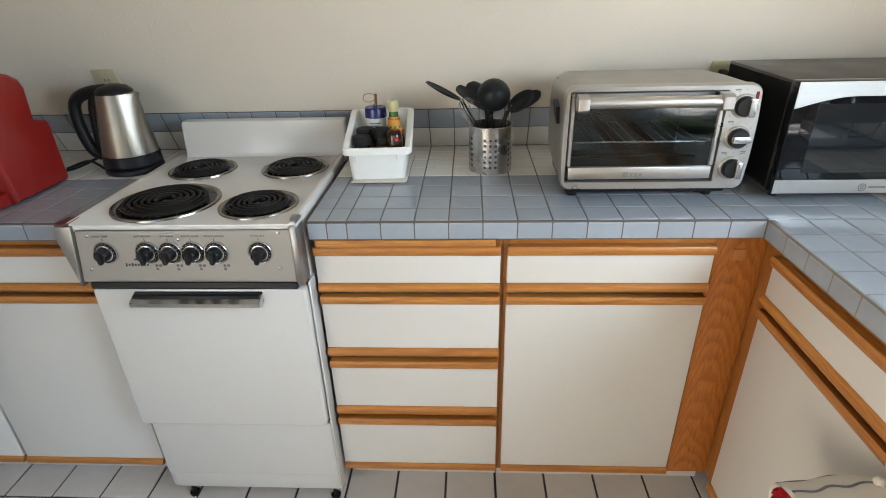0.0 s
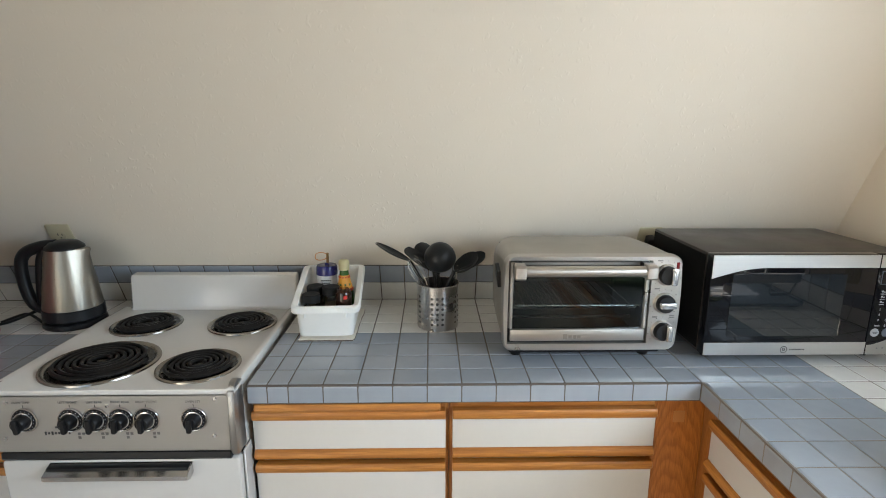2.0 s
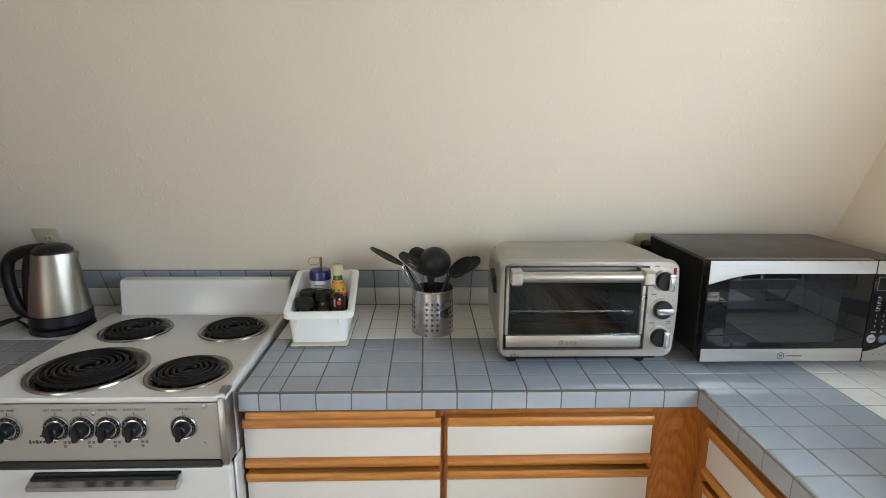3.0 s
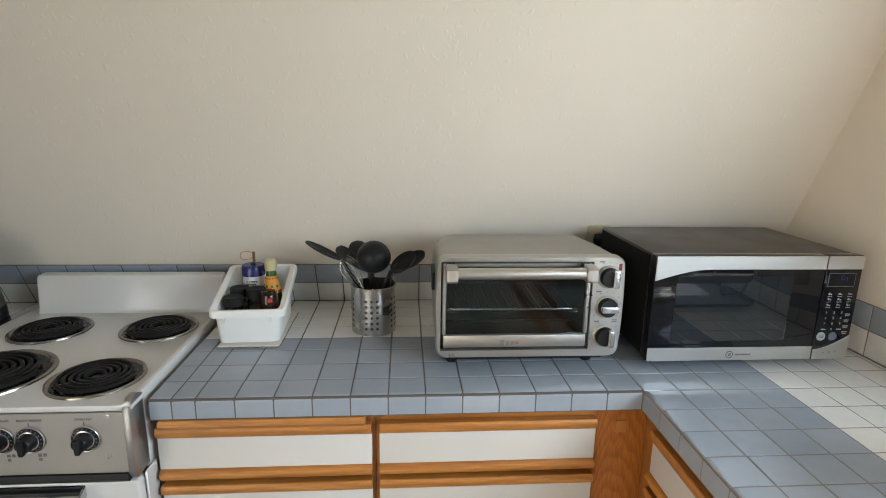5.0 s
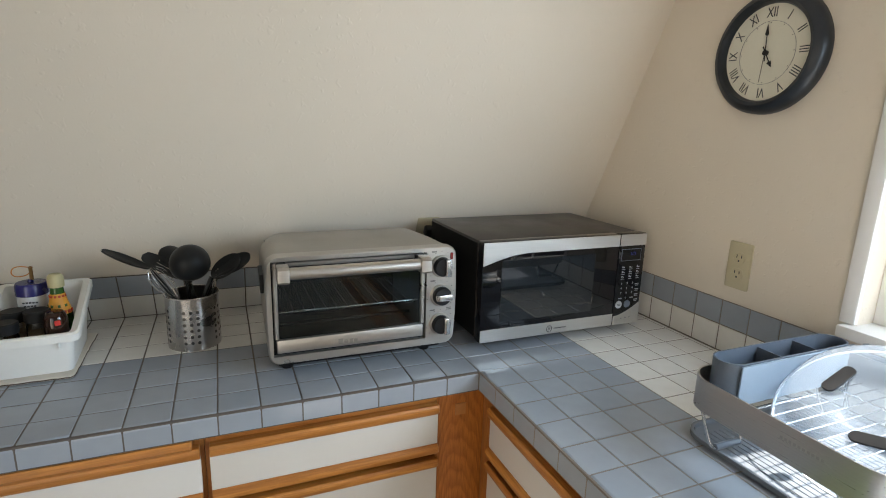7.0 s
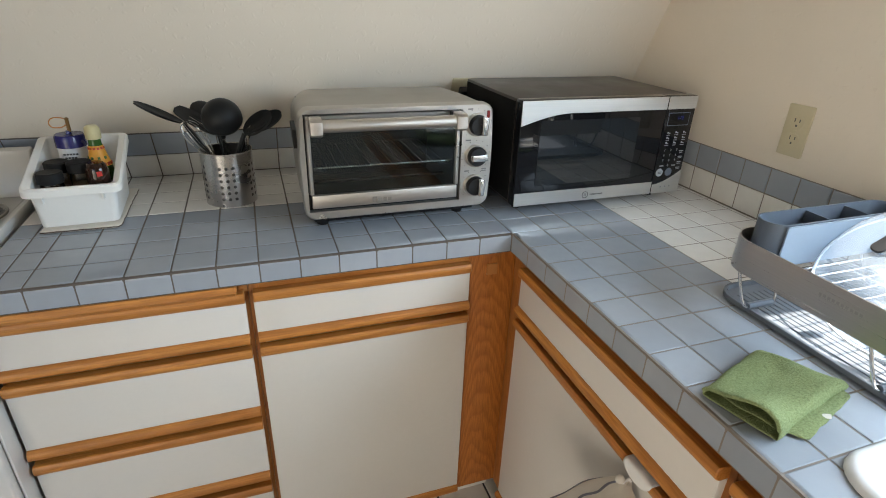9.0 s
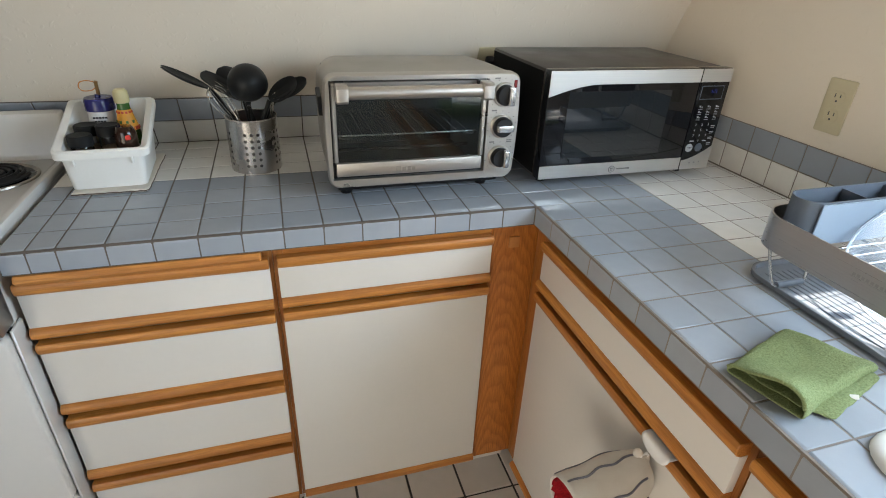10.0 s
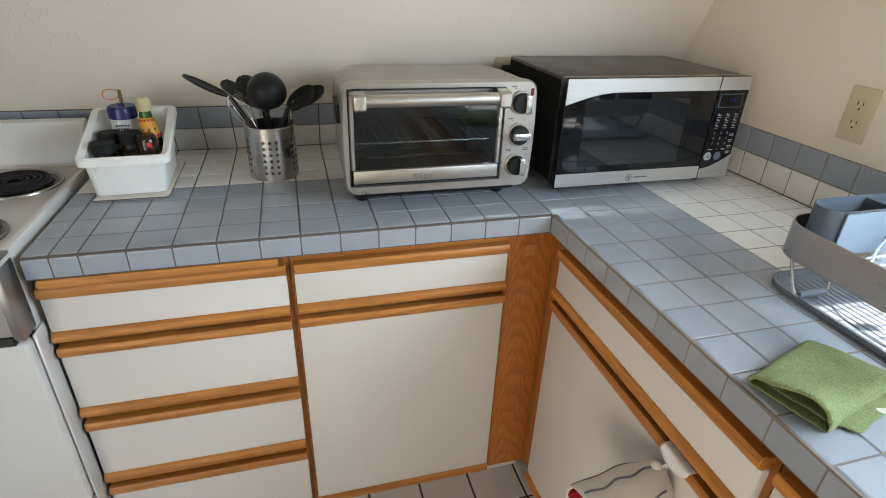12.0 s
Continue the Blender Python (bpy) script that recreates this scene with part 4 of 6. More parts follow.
def coffee_maker():
    x0, x1 = -2.00, -1.800
    t = thing("coffee_maker", ((x0 + x1) / 2, 0.16, ZC), "red plastic coffee maker with rounded top", "coffee maker")
    pts = [(0.112, ZC + 0.004), (0.300, ZC + 0.004), (0.308, ZC + 0.012), (0.322, 1.072), (0.316, 1.084), (0.276, 1.094), (0.282, 1.175), (0.272, 1.198), (0.245, 1.214), (0.215, 1.221),
           (-0.02, 1.221), (-0.045, 1.205), (-0.05, 1.12), (-0.03, 1.10), (0.06, 1.095), (0.095, 1.07), (0.112, 0.99)]
    bm = prism(BM(), pts, along_x, x0, x1, 0.012, 4)
    for v in bm.verts:      # the tank widens downwards
        if v.co.z < 1.09:
            v.co.x += 0.016 * (1.09 - v.co.z) / 0.17 * (1 if v.co.x > (x0 + x1) / 2 else 0)
    part("body", bm, M_RED, t, "glossy red body")
    pts = [(-0.05, ZC + 0.002), (0.118, ZC + 0.002), (0.118, ZC + 0.036), (-0.04, ZC + 0.030), (-0.05, ZC + 0.022)]
    part("drip_base", prism(BM(), pts, along_x, x0 + 0.004, x1 - 0.004, 0.006, 3), M_RED, t)
    part("brew_panel", box(BM(), x0 + 0.02, x1 - 0.02, 0.106, 0.1115, ZC + 0.038, 1.06, 0.001, 1), M_BLACK, t)


coffee_maker()

# ---- bin with bottles and jars ----
def bin_box():
    t = thing("storage_bin", (-0.892, 0.36, ZC + 0.007), "white plastic stacking bin holding spice jars and bottles", "bin")
    # tapered tub, open on top, its rim rising to the back
    def ring(yf, yb, xl, xr, zf, zb, r=0.014, n=4):
        out = []
        for px, py in round_rect(xl, xr, yf, yb, r, n):
            k = (py - yf) / (yb - yf)
            k = min(1, max(0, (k - 0.02) / 0.72))
            out.append(Vector((px, py, zf + (zb - zf) * k)))
        return out

    zb = ZC + 0.008
    outer = [ring(0.266, 0.462, -0.966, -0.822, zb, zb), ring(0.255, 0.474, -0.970, -0.812, 0.996, 1.050)]
    rim = [ring(0.2445, 0.482, -0.982, -0.800, 0.994, 1.048, 0.018), ring(0.2445, 0.482, -0.982, -0.800, 1.008, 1.062, 0.018), ring(0.249, 0.478, -0.978, -0.804, 1.012, 1.066, 0.016)]
    inner = [ring(0.260, 0.469, -0.965, -0.817, 1.010, 1.064, 0.012), ring(0.2745, 0.456, -0.959, -0.829, zb + 0.003, zb + 0.003, 0.012)]
    bm = BM()
    rows = [[bm.verts.new(p) for p in r] for r in outer + rim + inner]
    n = len(rows[0])
    for a, b in zip(rows, rows[1:]):
        for k in range(n):
            bm.faces.new((a[k], a[(k + 1) % n], b[(k + 1) % n], b[k]))
    bm.faces.new(rows[0][::-1])
    bm.faces.new(rows[-1])
    bmesh.ops.recalc_face_normals(bm, faces=bm.faces)
    turn = Matrix.Translation((-0.890, 0.25, 0)) @ Matrix.Rotation(radians(2.9), 4, "Z") @ Matrix.Translation((0.890, -0.25, 0))

    def turned(piece):
        bmesh.ops.transform(piece, matrix=turn, verts=piece.verts)
        return piece

    part("tub", turned(bm), M_BINW, t)
    for x in (-0.947, -0.838):
        part("rib", turned(box(BM(), x - 0.002, x + 0.002, 0.250, 0.262, 0.978, 0.996, 0.001, 1)), M_BINW, t)


bin_box()
bm = BM()
rng = random.Random(4)
edge = []
for x, y, nx, ny in [(-0.966 + 0.142 * k / 14, 0.246, 0, 1) for k in range(15)] + [(-0.818, 0.252 + 0.238 * k / 14, 1, 0) for k in range(15)] + [(-0.822 - 0.140 * k / 14, 0.492, 0, 1) for k in range(15)] + [(-0.966, 0.488 - 0.236 * k / 14, 1, 0) for k in range(15)]:
    edge.append((x + nx * rng.uniform(-.0012, .0012), y + ny * rng.uniform(-.0012, .0012)))
prism(bm, edge, along_z, ZC + 0.0005, ZC + 0.0072, 0.0012, 1)
board = solid("board", bm, M_SLAB, "thin cream board with scorched edges under the bin", "board")
rim_line = [(x, y, ZC + 0.0030) for x, y in edge]
part("scorched_edge", tube(BM(), rim_line, 0.0013, 5, True), worn("scorched_brown", (0.10, 0.065, 0.04), 0.7, 0, 0.5, 60), board, "dark scorched edge")

BIN_Z = ZC + 0.0115
M_LID = worn("matt_black_lid", (0.010, 0.010, 0.010), 0.55, 0, 0.2, 30, 0, 0, 0, 0.25)
M_JAR = clear_pane("jar_glass", (0.75, 0.72, 0.68))
M_SPICE = worn("dark_brown_spice", (0.06, 0.035, 0.02), 0.9, 0, 0.4, 60)
M_HERB = worn("pale_spice", (0.45, 0.36, 0.24), 0.9, 0, 0.3, 60)
M_BLUECAP = worn("dark_blue_plastic", (0.018, 0.018, 0.12), 0.25, 0, 0.1, 20)
M_FROST = worn("frosted_white_plastic", (0.58, 0.58, 0.58), 0.35, 0, 0.05, 20)
M_ORANGE = worn("orange_cord", (0.55, 0.20, 0.03), 0.5)
M_GREENG = material("green_bottle_glass", (0.035, 0.10, 0.02), 0.08, 0, 0.5)
M_YEL = worn("yellow_orange_label", (0.60, 0.27, 0.025), 0.5, 0, 0.2, 50)
M_WOODCAP = worn("pale_wood_stopper", (0.50, 0.44, 0.24), 0.5, 0, 0.12, 30)


def spice_jar(x, y, h, label, fill):
    t = thing("spice_jar", (x, y, BIN_Z), label, "jar", "jars in the bin")
    z = BIN_Z
    part("jar_body", lathe(BM(), [(0.0, z), (0.020, z), (0.0225, z + 0.004), (0.0225, z + h - 0.012), (0.019, z + h), (0.0, z + h)], pose(x, y, 0), 24), M_JAR, t)
    part("contents", lathe(BM(), [(0.0, z + 0.003), (0.0205, z + 0.004), (0.0205, z + h * 0.7), (0.0, z + h * 0.72)], pose(x, y, 0), 20), fill, t)
    part("lid", lathe(BM(), [(0.0205, z + h - 0.004), (0.0245, z + h - 0.003), (0.0245, z + h + 0.017), (0.022, z + h + 0.0195), (0.0, z + h + 0.0185)], pose(x, y, 0), 28), M_LID, t, "black screw lid")


spice_jar(-0.938, 0.300, 0.086, "glass spice jar with a black lid at the front", M_SPICE)
spice_jar(-0.936, 0.352, 0.094, "glass spice jar with a black lid", M_HERB)
spice_jar(-0.888, 0.330, 0.098, "glass spice jar with a black lid and pale contents", M_HERB)


def sauce_bottle(x, y):
    t = thing("sauce_bottle", (x, y, BIN_Z), "green hot sauce bottle with yellow label and wooden stopper", "bottle")
    z = BIN_Z
    part("bottle_glass", lathe(BM(), [(0.0, z), (0.024, z), (0.026, z + 0.005), (0.026, z + 0.080), (0.0235, z + 0.098), (0.0165, z + 0.124), (0.0130, z + 0.146), (0.0118, z + 0.164), (0.0, z + 0.164)], pose(x, y, 0), 28), M_GREENG, t)
    label = part("paper_label", lathe(BM(), [(0.0240, z + 0.098), (0.0205, z + 0.1115), (0.0172, z + 0.1240), (0.0140, z + 0.1425)], pose(x, y, 0), 28), M_YEL, t, "yellow and orange paper label")
    bm = BM()
    for h, r, n, w, tall in ((0.103, 0.0236, 8, 0.0065, 0.007), (0.137, 0.0153, 7, 0.0042, 0.0045)):
        for k in range(n):
            a = radians(180 + 200 * k / n)
            bars(bm, frame_axes((x + r * math.cos(a), y + r * math.sin(a), z + h), (-math.sin(a), math.cos(a), 0), (0, 0, 1)), [(0, 0, w, tall)], 0.002)
    part("label_print", bm, worn("red_print", (0.42, 0.045, 0.02), 0.5), label)
    bm = BM()
    for k in range(4):
        a = radians(205 + 40 * k)
        bars(bm, frame_axes((x + 0.0192 * math.cos(a), y + 0.0192 * math.sin(a), z + 0.1165), (-math.sin(a), math.cos(a), 0), (0, 0, 1)), [(0, 0, 0.005, 0.006)], 0.002)
    part("label_print", bm, worn("green_print", (0.05, 0.12, 0.03), 0.5), label)
    part("stopper", lathe(BM(), [(0.0118, z + 0.156), (0.0150, z + 0.157), (0.0156, z + 0.170), (0.0146, z + 0.181), (0.0105, z + 0.1855), (0.0, z + 0.186)], pose(x, y, 0), 22), M_WOODCAP, t, "pale wooden stopper")


sauce_bottle(-0.856, 0.362)


def little_bottle(x, y):
    t = thing("extract_bottle", (x, y, BIN_Z), "small dark brown bottle with a red mark", "bottle")
    z = BIN_Z
    part("bottle_glass", lathe(BM(), [(0.0, z), (0.021, z), (0.022, z + 0.004), (0.022, z + 0.104), (0.018, z + 0.116), (0.015, z + 0.120), (0.0, z + 0.121)], pose(x, y, 0), 26), material("brown_glass", (0.025, 0.010, 0.006), 0.1), t)
    m = frame_axes((x + 0.008, y - 0.0210, z + 0.100), (0.92, 0.38, 0), (0, 0, 1))
    part("red_mark", bars(BM(), m, [(0, 0, 0.010, 0.010)], 0.002), worn("red_label", (0.55, 0.03, 0.02), 0.45), t)


little_bottle(-0.850, 0.302)


def squeeze_bottle(x, y):
    t = thing("dressing_shaker", (x, y, BIN_Z), "frosted plastic shaker with dark blue lid and orange loop", "bottle")
    z = BIN_Z + 0.015
    part("shaker_body", lathe(BM(), [(0.0, z - 0.015), (0.027, z - 0.015), (0.029, z - 0.010), (0.028, z + 0.125), (0.0, z + 0.126)], pose(x, y, 0), 28), M_FROST, t)
    part("lid", lathe(BM(), [(0.0285, z + 0.118), (0.0305, z + 0.119), (0.0300, z + 0.140), (0.0275, z + 0.1455), (0.006, z + 0.146), (0.005, z + 0.152), (0.0, z + 0.152)], pose(x, y, 0), 32), M_BLUECAP, t, "dark blue screw lid")
    m = frame_axes((x, y - 0.0290, z + 0.100), (1, 0, 0), (0, 0, 1))
    part("print", bars(BM(), m, [(-0.010 + 0.006 * k, 0.006, 0.0045, 0.0035) for k in range(5)] + [(-0.008 + 0.006 * k, -0.002, 0.0045, 0.0035) for k in range(4)], 0.0008), M_INK, t)
    part("spout", lathe(BM(), [(0.0035, z + 0.150), (0.004, z + 0.153), (0.0038, z + 0.176), (0.005, z + 0.179), (0.0, z + 0.182)], pose(x + 0.003, y, 0), 12), worn("brass_spout", (0.30, 0.17, 0.06), 0.3, 0.7), t)
    loop = curve_pts([(x + 0.003, y, z + 0.178), (x - 0.015, y, z + 0.1815), (x - 0.028, y, z + 0.178), (x - 0.032, y, z + 0.168), (x - 0.026, y, z + 0.160), (x - 0.010, y, z + 0.160), (x + 0.001, y, z + 0.166)], 6)
    part("loop", tube(BM(), loop, 0.0012, 6), M_ORANGE, t, "orange cord loop")


squeeze_bottle(-0.912, 0.402)


# ---- utensil holder ----
def utensil_holder():
    cx, cy, r, h = -0.592, 0.370, 0.0592, 0.128
    t = thing("utensil_holder", (cx, cy, ZC), "perforated brushed steel cylinder holding cooking utensils", "utensil holder")
    # wall as a grid of quads; the holes are octagons cut into their cells
    cols, z_lo = 50, ZC + 0.001
    rows_z = [z_lo, ZC + 0.013] + [ZC + 0.013 + 0.0150 * k for k in range(1, 7)] + [ZC + h]
    bm = BM()
    cache = {}

    def vert(a, z, rad):
        key = (round(a % 360, 3), round(z, 5), rad)
        if key not in cache:
            cache[key] = bm.verts.new((cx + rad * math.cos(radians(a)), cy + rad * math.sin(radians(a)), z))
        return cache[key]

    step = 360 / cols
    for rad in (r,):
        for i in range(cols):
            a0, a1 = 30.4 + i * step, 30.4 + (i + 1) * step
            # groups of holed columns with plain bands between
            group = i % 10
            for j, (z0, z1) in enumerate(zip(rows_z, rows_z[1:])):
                holed = 1 <= j <= 6 and group < 6 and i % 2 == 0
                if 1 <= j <= 6 and group < 6:
                    if not holed:
                        continue
                    b1 = a0 + 2 * step
                    am, zm = (a0 + b1) / 2, (z0 + z1) / 2
                    ha = math.degrees(0.0040 / r)
                    ring = [vert(am + ha * math.cos(radians(45 * k)), zm + 0.0040 * math.sin(radians(45 * k)), rad) for k in range(8)]
                    out = [vert(b1, z0, rad), vert(b1, z1, rad), vert(am, z1, rad), vert(a0, z1, rad), vert(a0, z0, rad), vert(am, z0, rad)]
                    bm.faces.new((out[0], out[1], ring[1], ring[0], ring[7]))
                    bm.faces.new((out[1], out[2], ring[2], ring[1]))
                    bm.faces.new((out[2], out[3], ring[3], ring[2]))
                    bm.faces.new((out[3], out[4], ring[5], ring[4], ring[3]))
                    bm.faces.new((out[4], out[5], ring[6], ring[5]))
                    bm.faces.new((out[5], out[0], ring[7], ring[6]))
                else:
                    bm.faces.new((vert(a0, z0, rad), vert(a1, z0, rad), vert(a1, z1, rad), vert(a0, z1, rad)))
    part("perforated_wall", bm, worn("satin_steel_round", (0.50, 0.475, 0.45), 0.27, 1.0, 0.06, 12), t)
    # solid dark liner: the shade inside the holder, painted behind the holes
    part("inner_wall", lathe(BM(), [(r - 0.0012, ZC + 0.004), (r - 0.0012, ZC + h - 0.001)], pose(cx, cy, 0), 48), worn("liner_shade", (0.10, 0.095, 0.09), 0.45, 0.8), t, "dark liner painted as the shade inside")
    part("rim", tube(BM(), [(cx + r * math.cos(radians(a)), cy + r * math.sin(radians(a)), ZC + h) for a in range(0, 360, 8)], 0.0016, 6, True), M_CHROME, t)
    part("bottom", lathe(BM(), [(0.0, ZC + 0.003), (r - 0.001, ZC + 0.003), (r, ZC + 0.0005), (0.0, ZC + 0.0005)], pose(cx, cy, 0), 40), M_CHROME, t)
    return cx, cy, h


UX, UY, UH = utensil_holder()


def head_mesh(outline_pts, m, thick, dish, slots=()):
    """A utensil head: a closed outline in the plane of m, dished by dish, with long slots."""
    bm = BM()
    n = 10
    cxs = [p[0] for p in outline_pts]
    lo, hi = min(cxs), max(cxs)
    rows = []
    for s in (1, -1):
        grid = []
        for i in range(len(outline_pts) // 2 + 1):
            a, b = outline_pts[i], outline_pts[-i - 1] if i else outline_pts[0]
            line = []
            for k in range(n + 1):
                u = k / n
                x, y = a[0] + (b[0] - a[0]) * u, a[1] + (b[1] - a[1]) * u
                w = 1 - (2 * u - 1) ** 2
                v = 1 - (2 * (x - lo) / (hi - lo) - 1) ** 2
                line.append(bm.verts.new(m @ Vector((x, y, -dish * w * v + s * thick / 2))))
            grid.append(line)
        for i, (p, q) in enumerate(zip(grid, grid[1:])):
            for k in range(n):
                if (i, k) in slots:
                    continue
                bm.faces.new((p[k], p[k + 1], q[k + 1], q[k]))
        rows.append(grid)
    bmesh.ops.remove_doubles(bm, verts=bm.verts, dist=1e-5)
    bmesh.ops.recalc_face_normals(bm, faces=bm.faces)
    return bm


def oval(a, b, n=24, x0=0.0, point=1.0):
    """Half outline then mirrored half, from the tip to the neck."""
    top = []
    for k in range(n // 2 + 1):
        t = math.pi * k / (n // 2)
        top.append((x0 + a * math.cos(t), b * math.sin(t) ** point))
    return top + [(x, -y) for x, y in top[-2:0:-1]]


def utensil(name, label, foot, neck, tip, face, make_head, mat=M_NYLON):
    """foot inside the holder, neck where the head starts, tip the head's far end, face: the way the head looks."""
    foot, neck, tip = Vector(foot), Vector(neck), Vector(tip)
    t = thing(name, foot, label, "utensil", "utensils in the holder")
    d = (neck - foot)
    pts = [foot, foot + d * 0.5, foot + d * 0.85, neck]
    part("handle", tube(BM(), curve_pts(pts, 5), 0.0055, 8), mat, t)
    x = (tip - neck).normalized()
    z = Vector(face)
    z = (z - x * z.dot(x)).normalized()
    m = Matrix((x, z.cross(x), z)).transposed().to_4x4()
    m.translation = (neck + tip) / 2
    make_head(t, m, (tip - neck).length / 2)
    return t


FZ = ZC + 0.008
SLOTS = {(i, k) for i in range(4, 9) for k in (2, 5, 7)}
utensil("spatula", "black nylon turner leaning out of the holder", (UX + 0.02, UY + 0.01, FZ), (-0.672, 0.366, 1.108), (-0.766, 0.366, 1.158), (0.42, -0.05, 0.90),
        lambda t, m, a: part("blade", head_mesh(oval(a, 0.024, 24, 0, 1.15), m, 0.004, 0.006), M_NYLON, t))
utensil("serving_spoon", "black nylon spoon at the back of the holder", (UX + 0.01, UY - 0.02, FZ), (-0.607, 0.415, 1.097), (-0.654, 0.430, 1.140), (0.0, -0.5, 0.85),
        lambda t, m, a: part("bowl", head_mesh(oval(a, 0.030), m, 0.003, -0.010), M_NYLON, t))
utensil("slotted_turner", "black nylon slotted turner in the holder", (UX + 0.035, UY - 0.01, FZ), (-0.598, 0.345, 1.088), (-0.684, 0.345, 1.146), (0.2, -0.35, 0.9),
        lambda t, m, a: part("blade", head_mesh(oval(a, 0.026, 24, 0, 0.6), m, 0.003, 0.004, SLOTS), M_NYLON, t))
utensil("slotted_spoon", "black nylon slotted spoon in the holder", (UX - 0.02, UY - 0.01, FZ), (-0.545, 0.364, 1.078), (-0.480, 0.368, 1.126), (-0.25, -0.55, 0.8),
        lambda t, m, a: part("bowl", head_mesh(oval(a, 0.028), m, 0.003, 0.012, SLOTS), M_NYLON, t))
utensil("pasta_spoon", "black nylon spoon behind the slotted one", (UX - 0.03, UY + 0.01, FZ), (-0.530, 0.405, 1.076), (-0.454, 0.418, 1.116), (-0.2, -0.5, 0.85),
        lambda t, m, a: part("bowl", head_mesh(oval(a, 0.026), m, 0.003, 0.010), M_NYLON, t))


def ladle():
    t = thing("ladle", (UX, UY, FZ), "black nylon ladle with a steel stem, bowl turned down", "utensil", "utensils in the holder")
    part("stem", tube(BM(), [(UX + 0.012, UY + 0.02, FZ), (-0.592, 0.352, 1.038), (-0.591, 0.332, 1.104)], 0.0042, 8), M_CHROME, t, "steel stem")
    c = Vector((-0.587, 0.318, 1.126))
    z = Vector((-0.05, -0.62, 0.60)).normalized()
    m = Matrix((z.orthogonal().normalized(), z.cross(z.orthogonal().normalized()), z)).transposed().to_4x4()
    m.translation = c
    prof = [(0.0435 * math.sin(radians(a)), 0.0435 * math.cos(radians(a))) for a in range(0, 100, 8)] + [(0.0415, -0.0065)] + [(0.0405 * math.sin(radians(a)), 0.0405 * math.cos(radians(a))) for a in range(96, -1, -8)]
    prof[0] = prof[-1] = (0.0, prof[0][1])
    prof[-1] = (0.0, 0.0405)
    part("bowl", lathe(BM(), prof, m, 32), M_NYLON, t, "round black bowl")
    part("socket", tube(BM(), [(-0.592, 0.340, 1.077), (-0.592, 0.328, 1.099), (-0.590, 0.316, 1.113)], [0.006, 0.010, 0.013], 10), M_NYLON, t)


ladle()


M_WIRE = worn("bright_wire", (0.50, 0.49, 0.47), 0.25, 0.9)


def whisk():
    t = thing("whisk", (UX + 0.02, UY, FZ), "small steel wire whisk leaning in the holder", "utensil", "utensils in the holder")
    foot, neck, tip = Vector((UX + 0.02, UY - 0.02, FZ)), Vector((-0.618, 0.345, 1.030)), Vector((-0.668, 0.330, 1.118))
    part("handle", tube(BM(), [foot, neck], 0.006, 8), M_CHROME, t)
    ax = (tip - neck).normalized()
    side = ax.orthogonal().normalized()
    for k in range(5):
        s = Matrix.Rotation(math.pi * k / 5, 3, ax) @ side
        loop = []
        ln = (tip - neck).length
        for j in range(25):
            u = j / 24
            a = math.pi * (2 * u - 1)
            along = ln * (0.5 + 0.5 * math.cos(a)) ** 0.9
            w = 0.028 * math.sin(a) * (0.45 + 0.55 * along / ln)
            loop.append(neck + ax * along + s * w)
        part("wire_loop", tube(BM(), loop, 0.0008, 5), M_WIRE, t)


whisk()
bm = BM()
tube(bm, [(UX - 0.03, UY + 0.01, FZ), (-0.545, 0.385, 1.03), (-0.535, 0.39, 1.10)], 0.004, 8)
t = solid("steel_skewer", bm, M_CHROME, "plain steel utensil handle standing in the holder", "utensil", "", "utensils in the holder")

# ---- wall outlets ----
def outlet(m, name_label, w=0.070, h=0.115):
    """A duplex outlet on the face m (x right, y up, z out)."""
    t = thing("wall_outlet", m.translation, name_label, "outlet", "wall outlets")
    part("cover_plate", prism(BM(), round_rect(-w / 2, w / 2, -h / 2, h / 2, 0.004, 3), lambda a, b, c: m @ Vector((a, b, c)), 0.0, 0.0055, 0.002, 2), M_IVORY, t)
    for s in (0.0195, -0.0195):
        pts = [(0.0165 * math.cos(radians(a)), s + max(-0.0135, min(0.0135, 0.0165 * math.sin(radians(a))))) for a in range(0, 360, 12)]
        r = part("receptacle", prism(BM(), pts, lambda a, b, c: m @ Vector((a, b, c)), 0.005, 0.0068, 0.0006, 1), M_IVORY, t)
        part("slots", bars(BM(), m @ Matrix.Translation((0, 0, 0.0068)), [(-0.0062, s + 0.004, 0.0022, 0.0085), (0.0062, s + 0.004, 0.0022, 0.0070), (0.0, s - 0.0075, 0.0042, 0.0042)], 0.0006), M_INK, r)
    part("screw", lathe(BM(), [(0.0032, 0.0054), (0.003, 0.0064), (0.0, 0.0066)], m, 10), M_IVORY, t)
    return t


outlet(frame_axes((XW, -0.106, 1.140), (0, -1, 0), (0, 0, 1)), "ivory duplex outlet on the wall above the counter", 0.063)
outlet(frame_axes(lean(-1.719, 0.248, -0.005), (1, 0, 0), LEAN_U), "ivory duplex outlet behind the kettle")
back_plate = frame_axes(lean(0.058, 0.236, -0.005), (1, 0, 0), LEAN_U)
back_outlet = outlet(back_plate, "ivory duplex outlet with a black plug behind the toaster oven")
plug = part("plug", prism(BM(), round_rect(-0.013, 0.013, 0.004, 0.034, 0.006, 4), lambda a, b, c: back_plate @ Vector((a, b, c)), 0.0071, 0.034, 0.003, 2), M_BLACK, back_outlet, "black power plug")


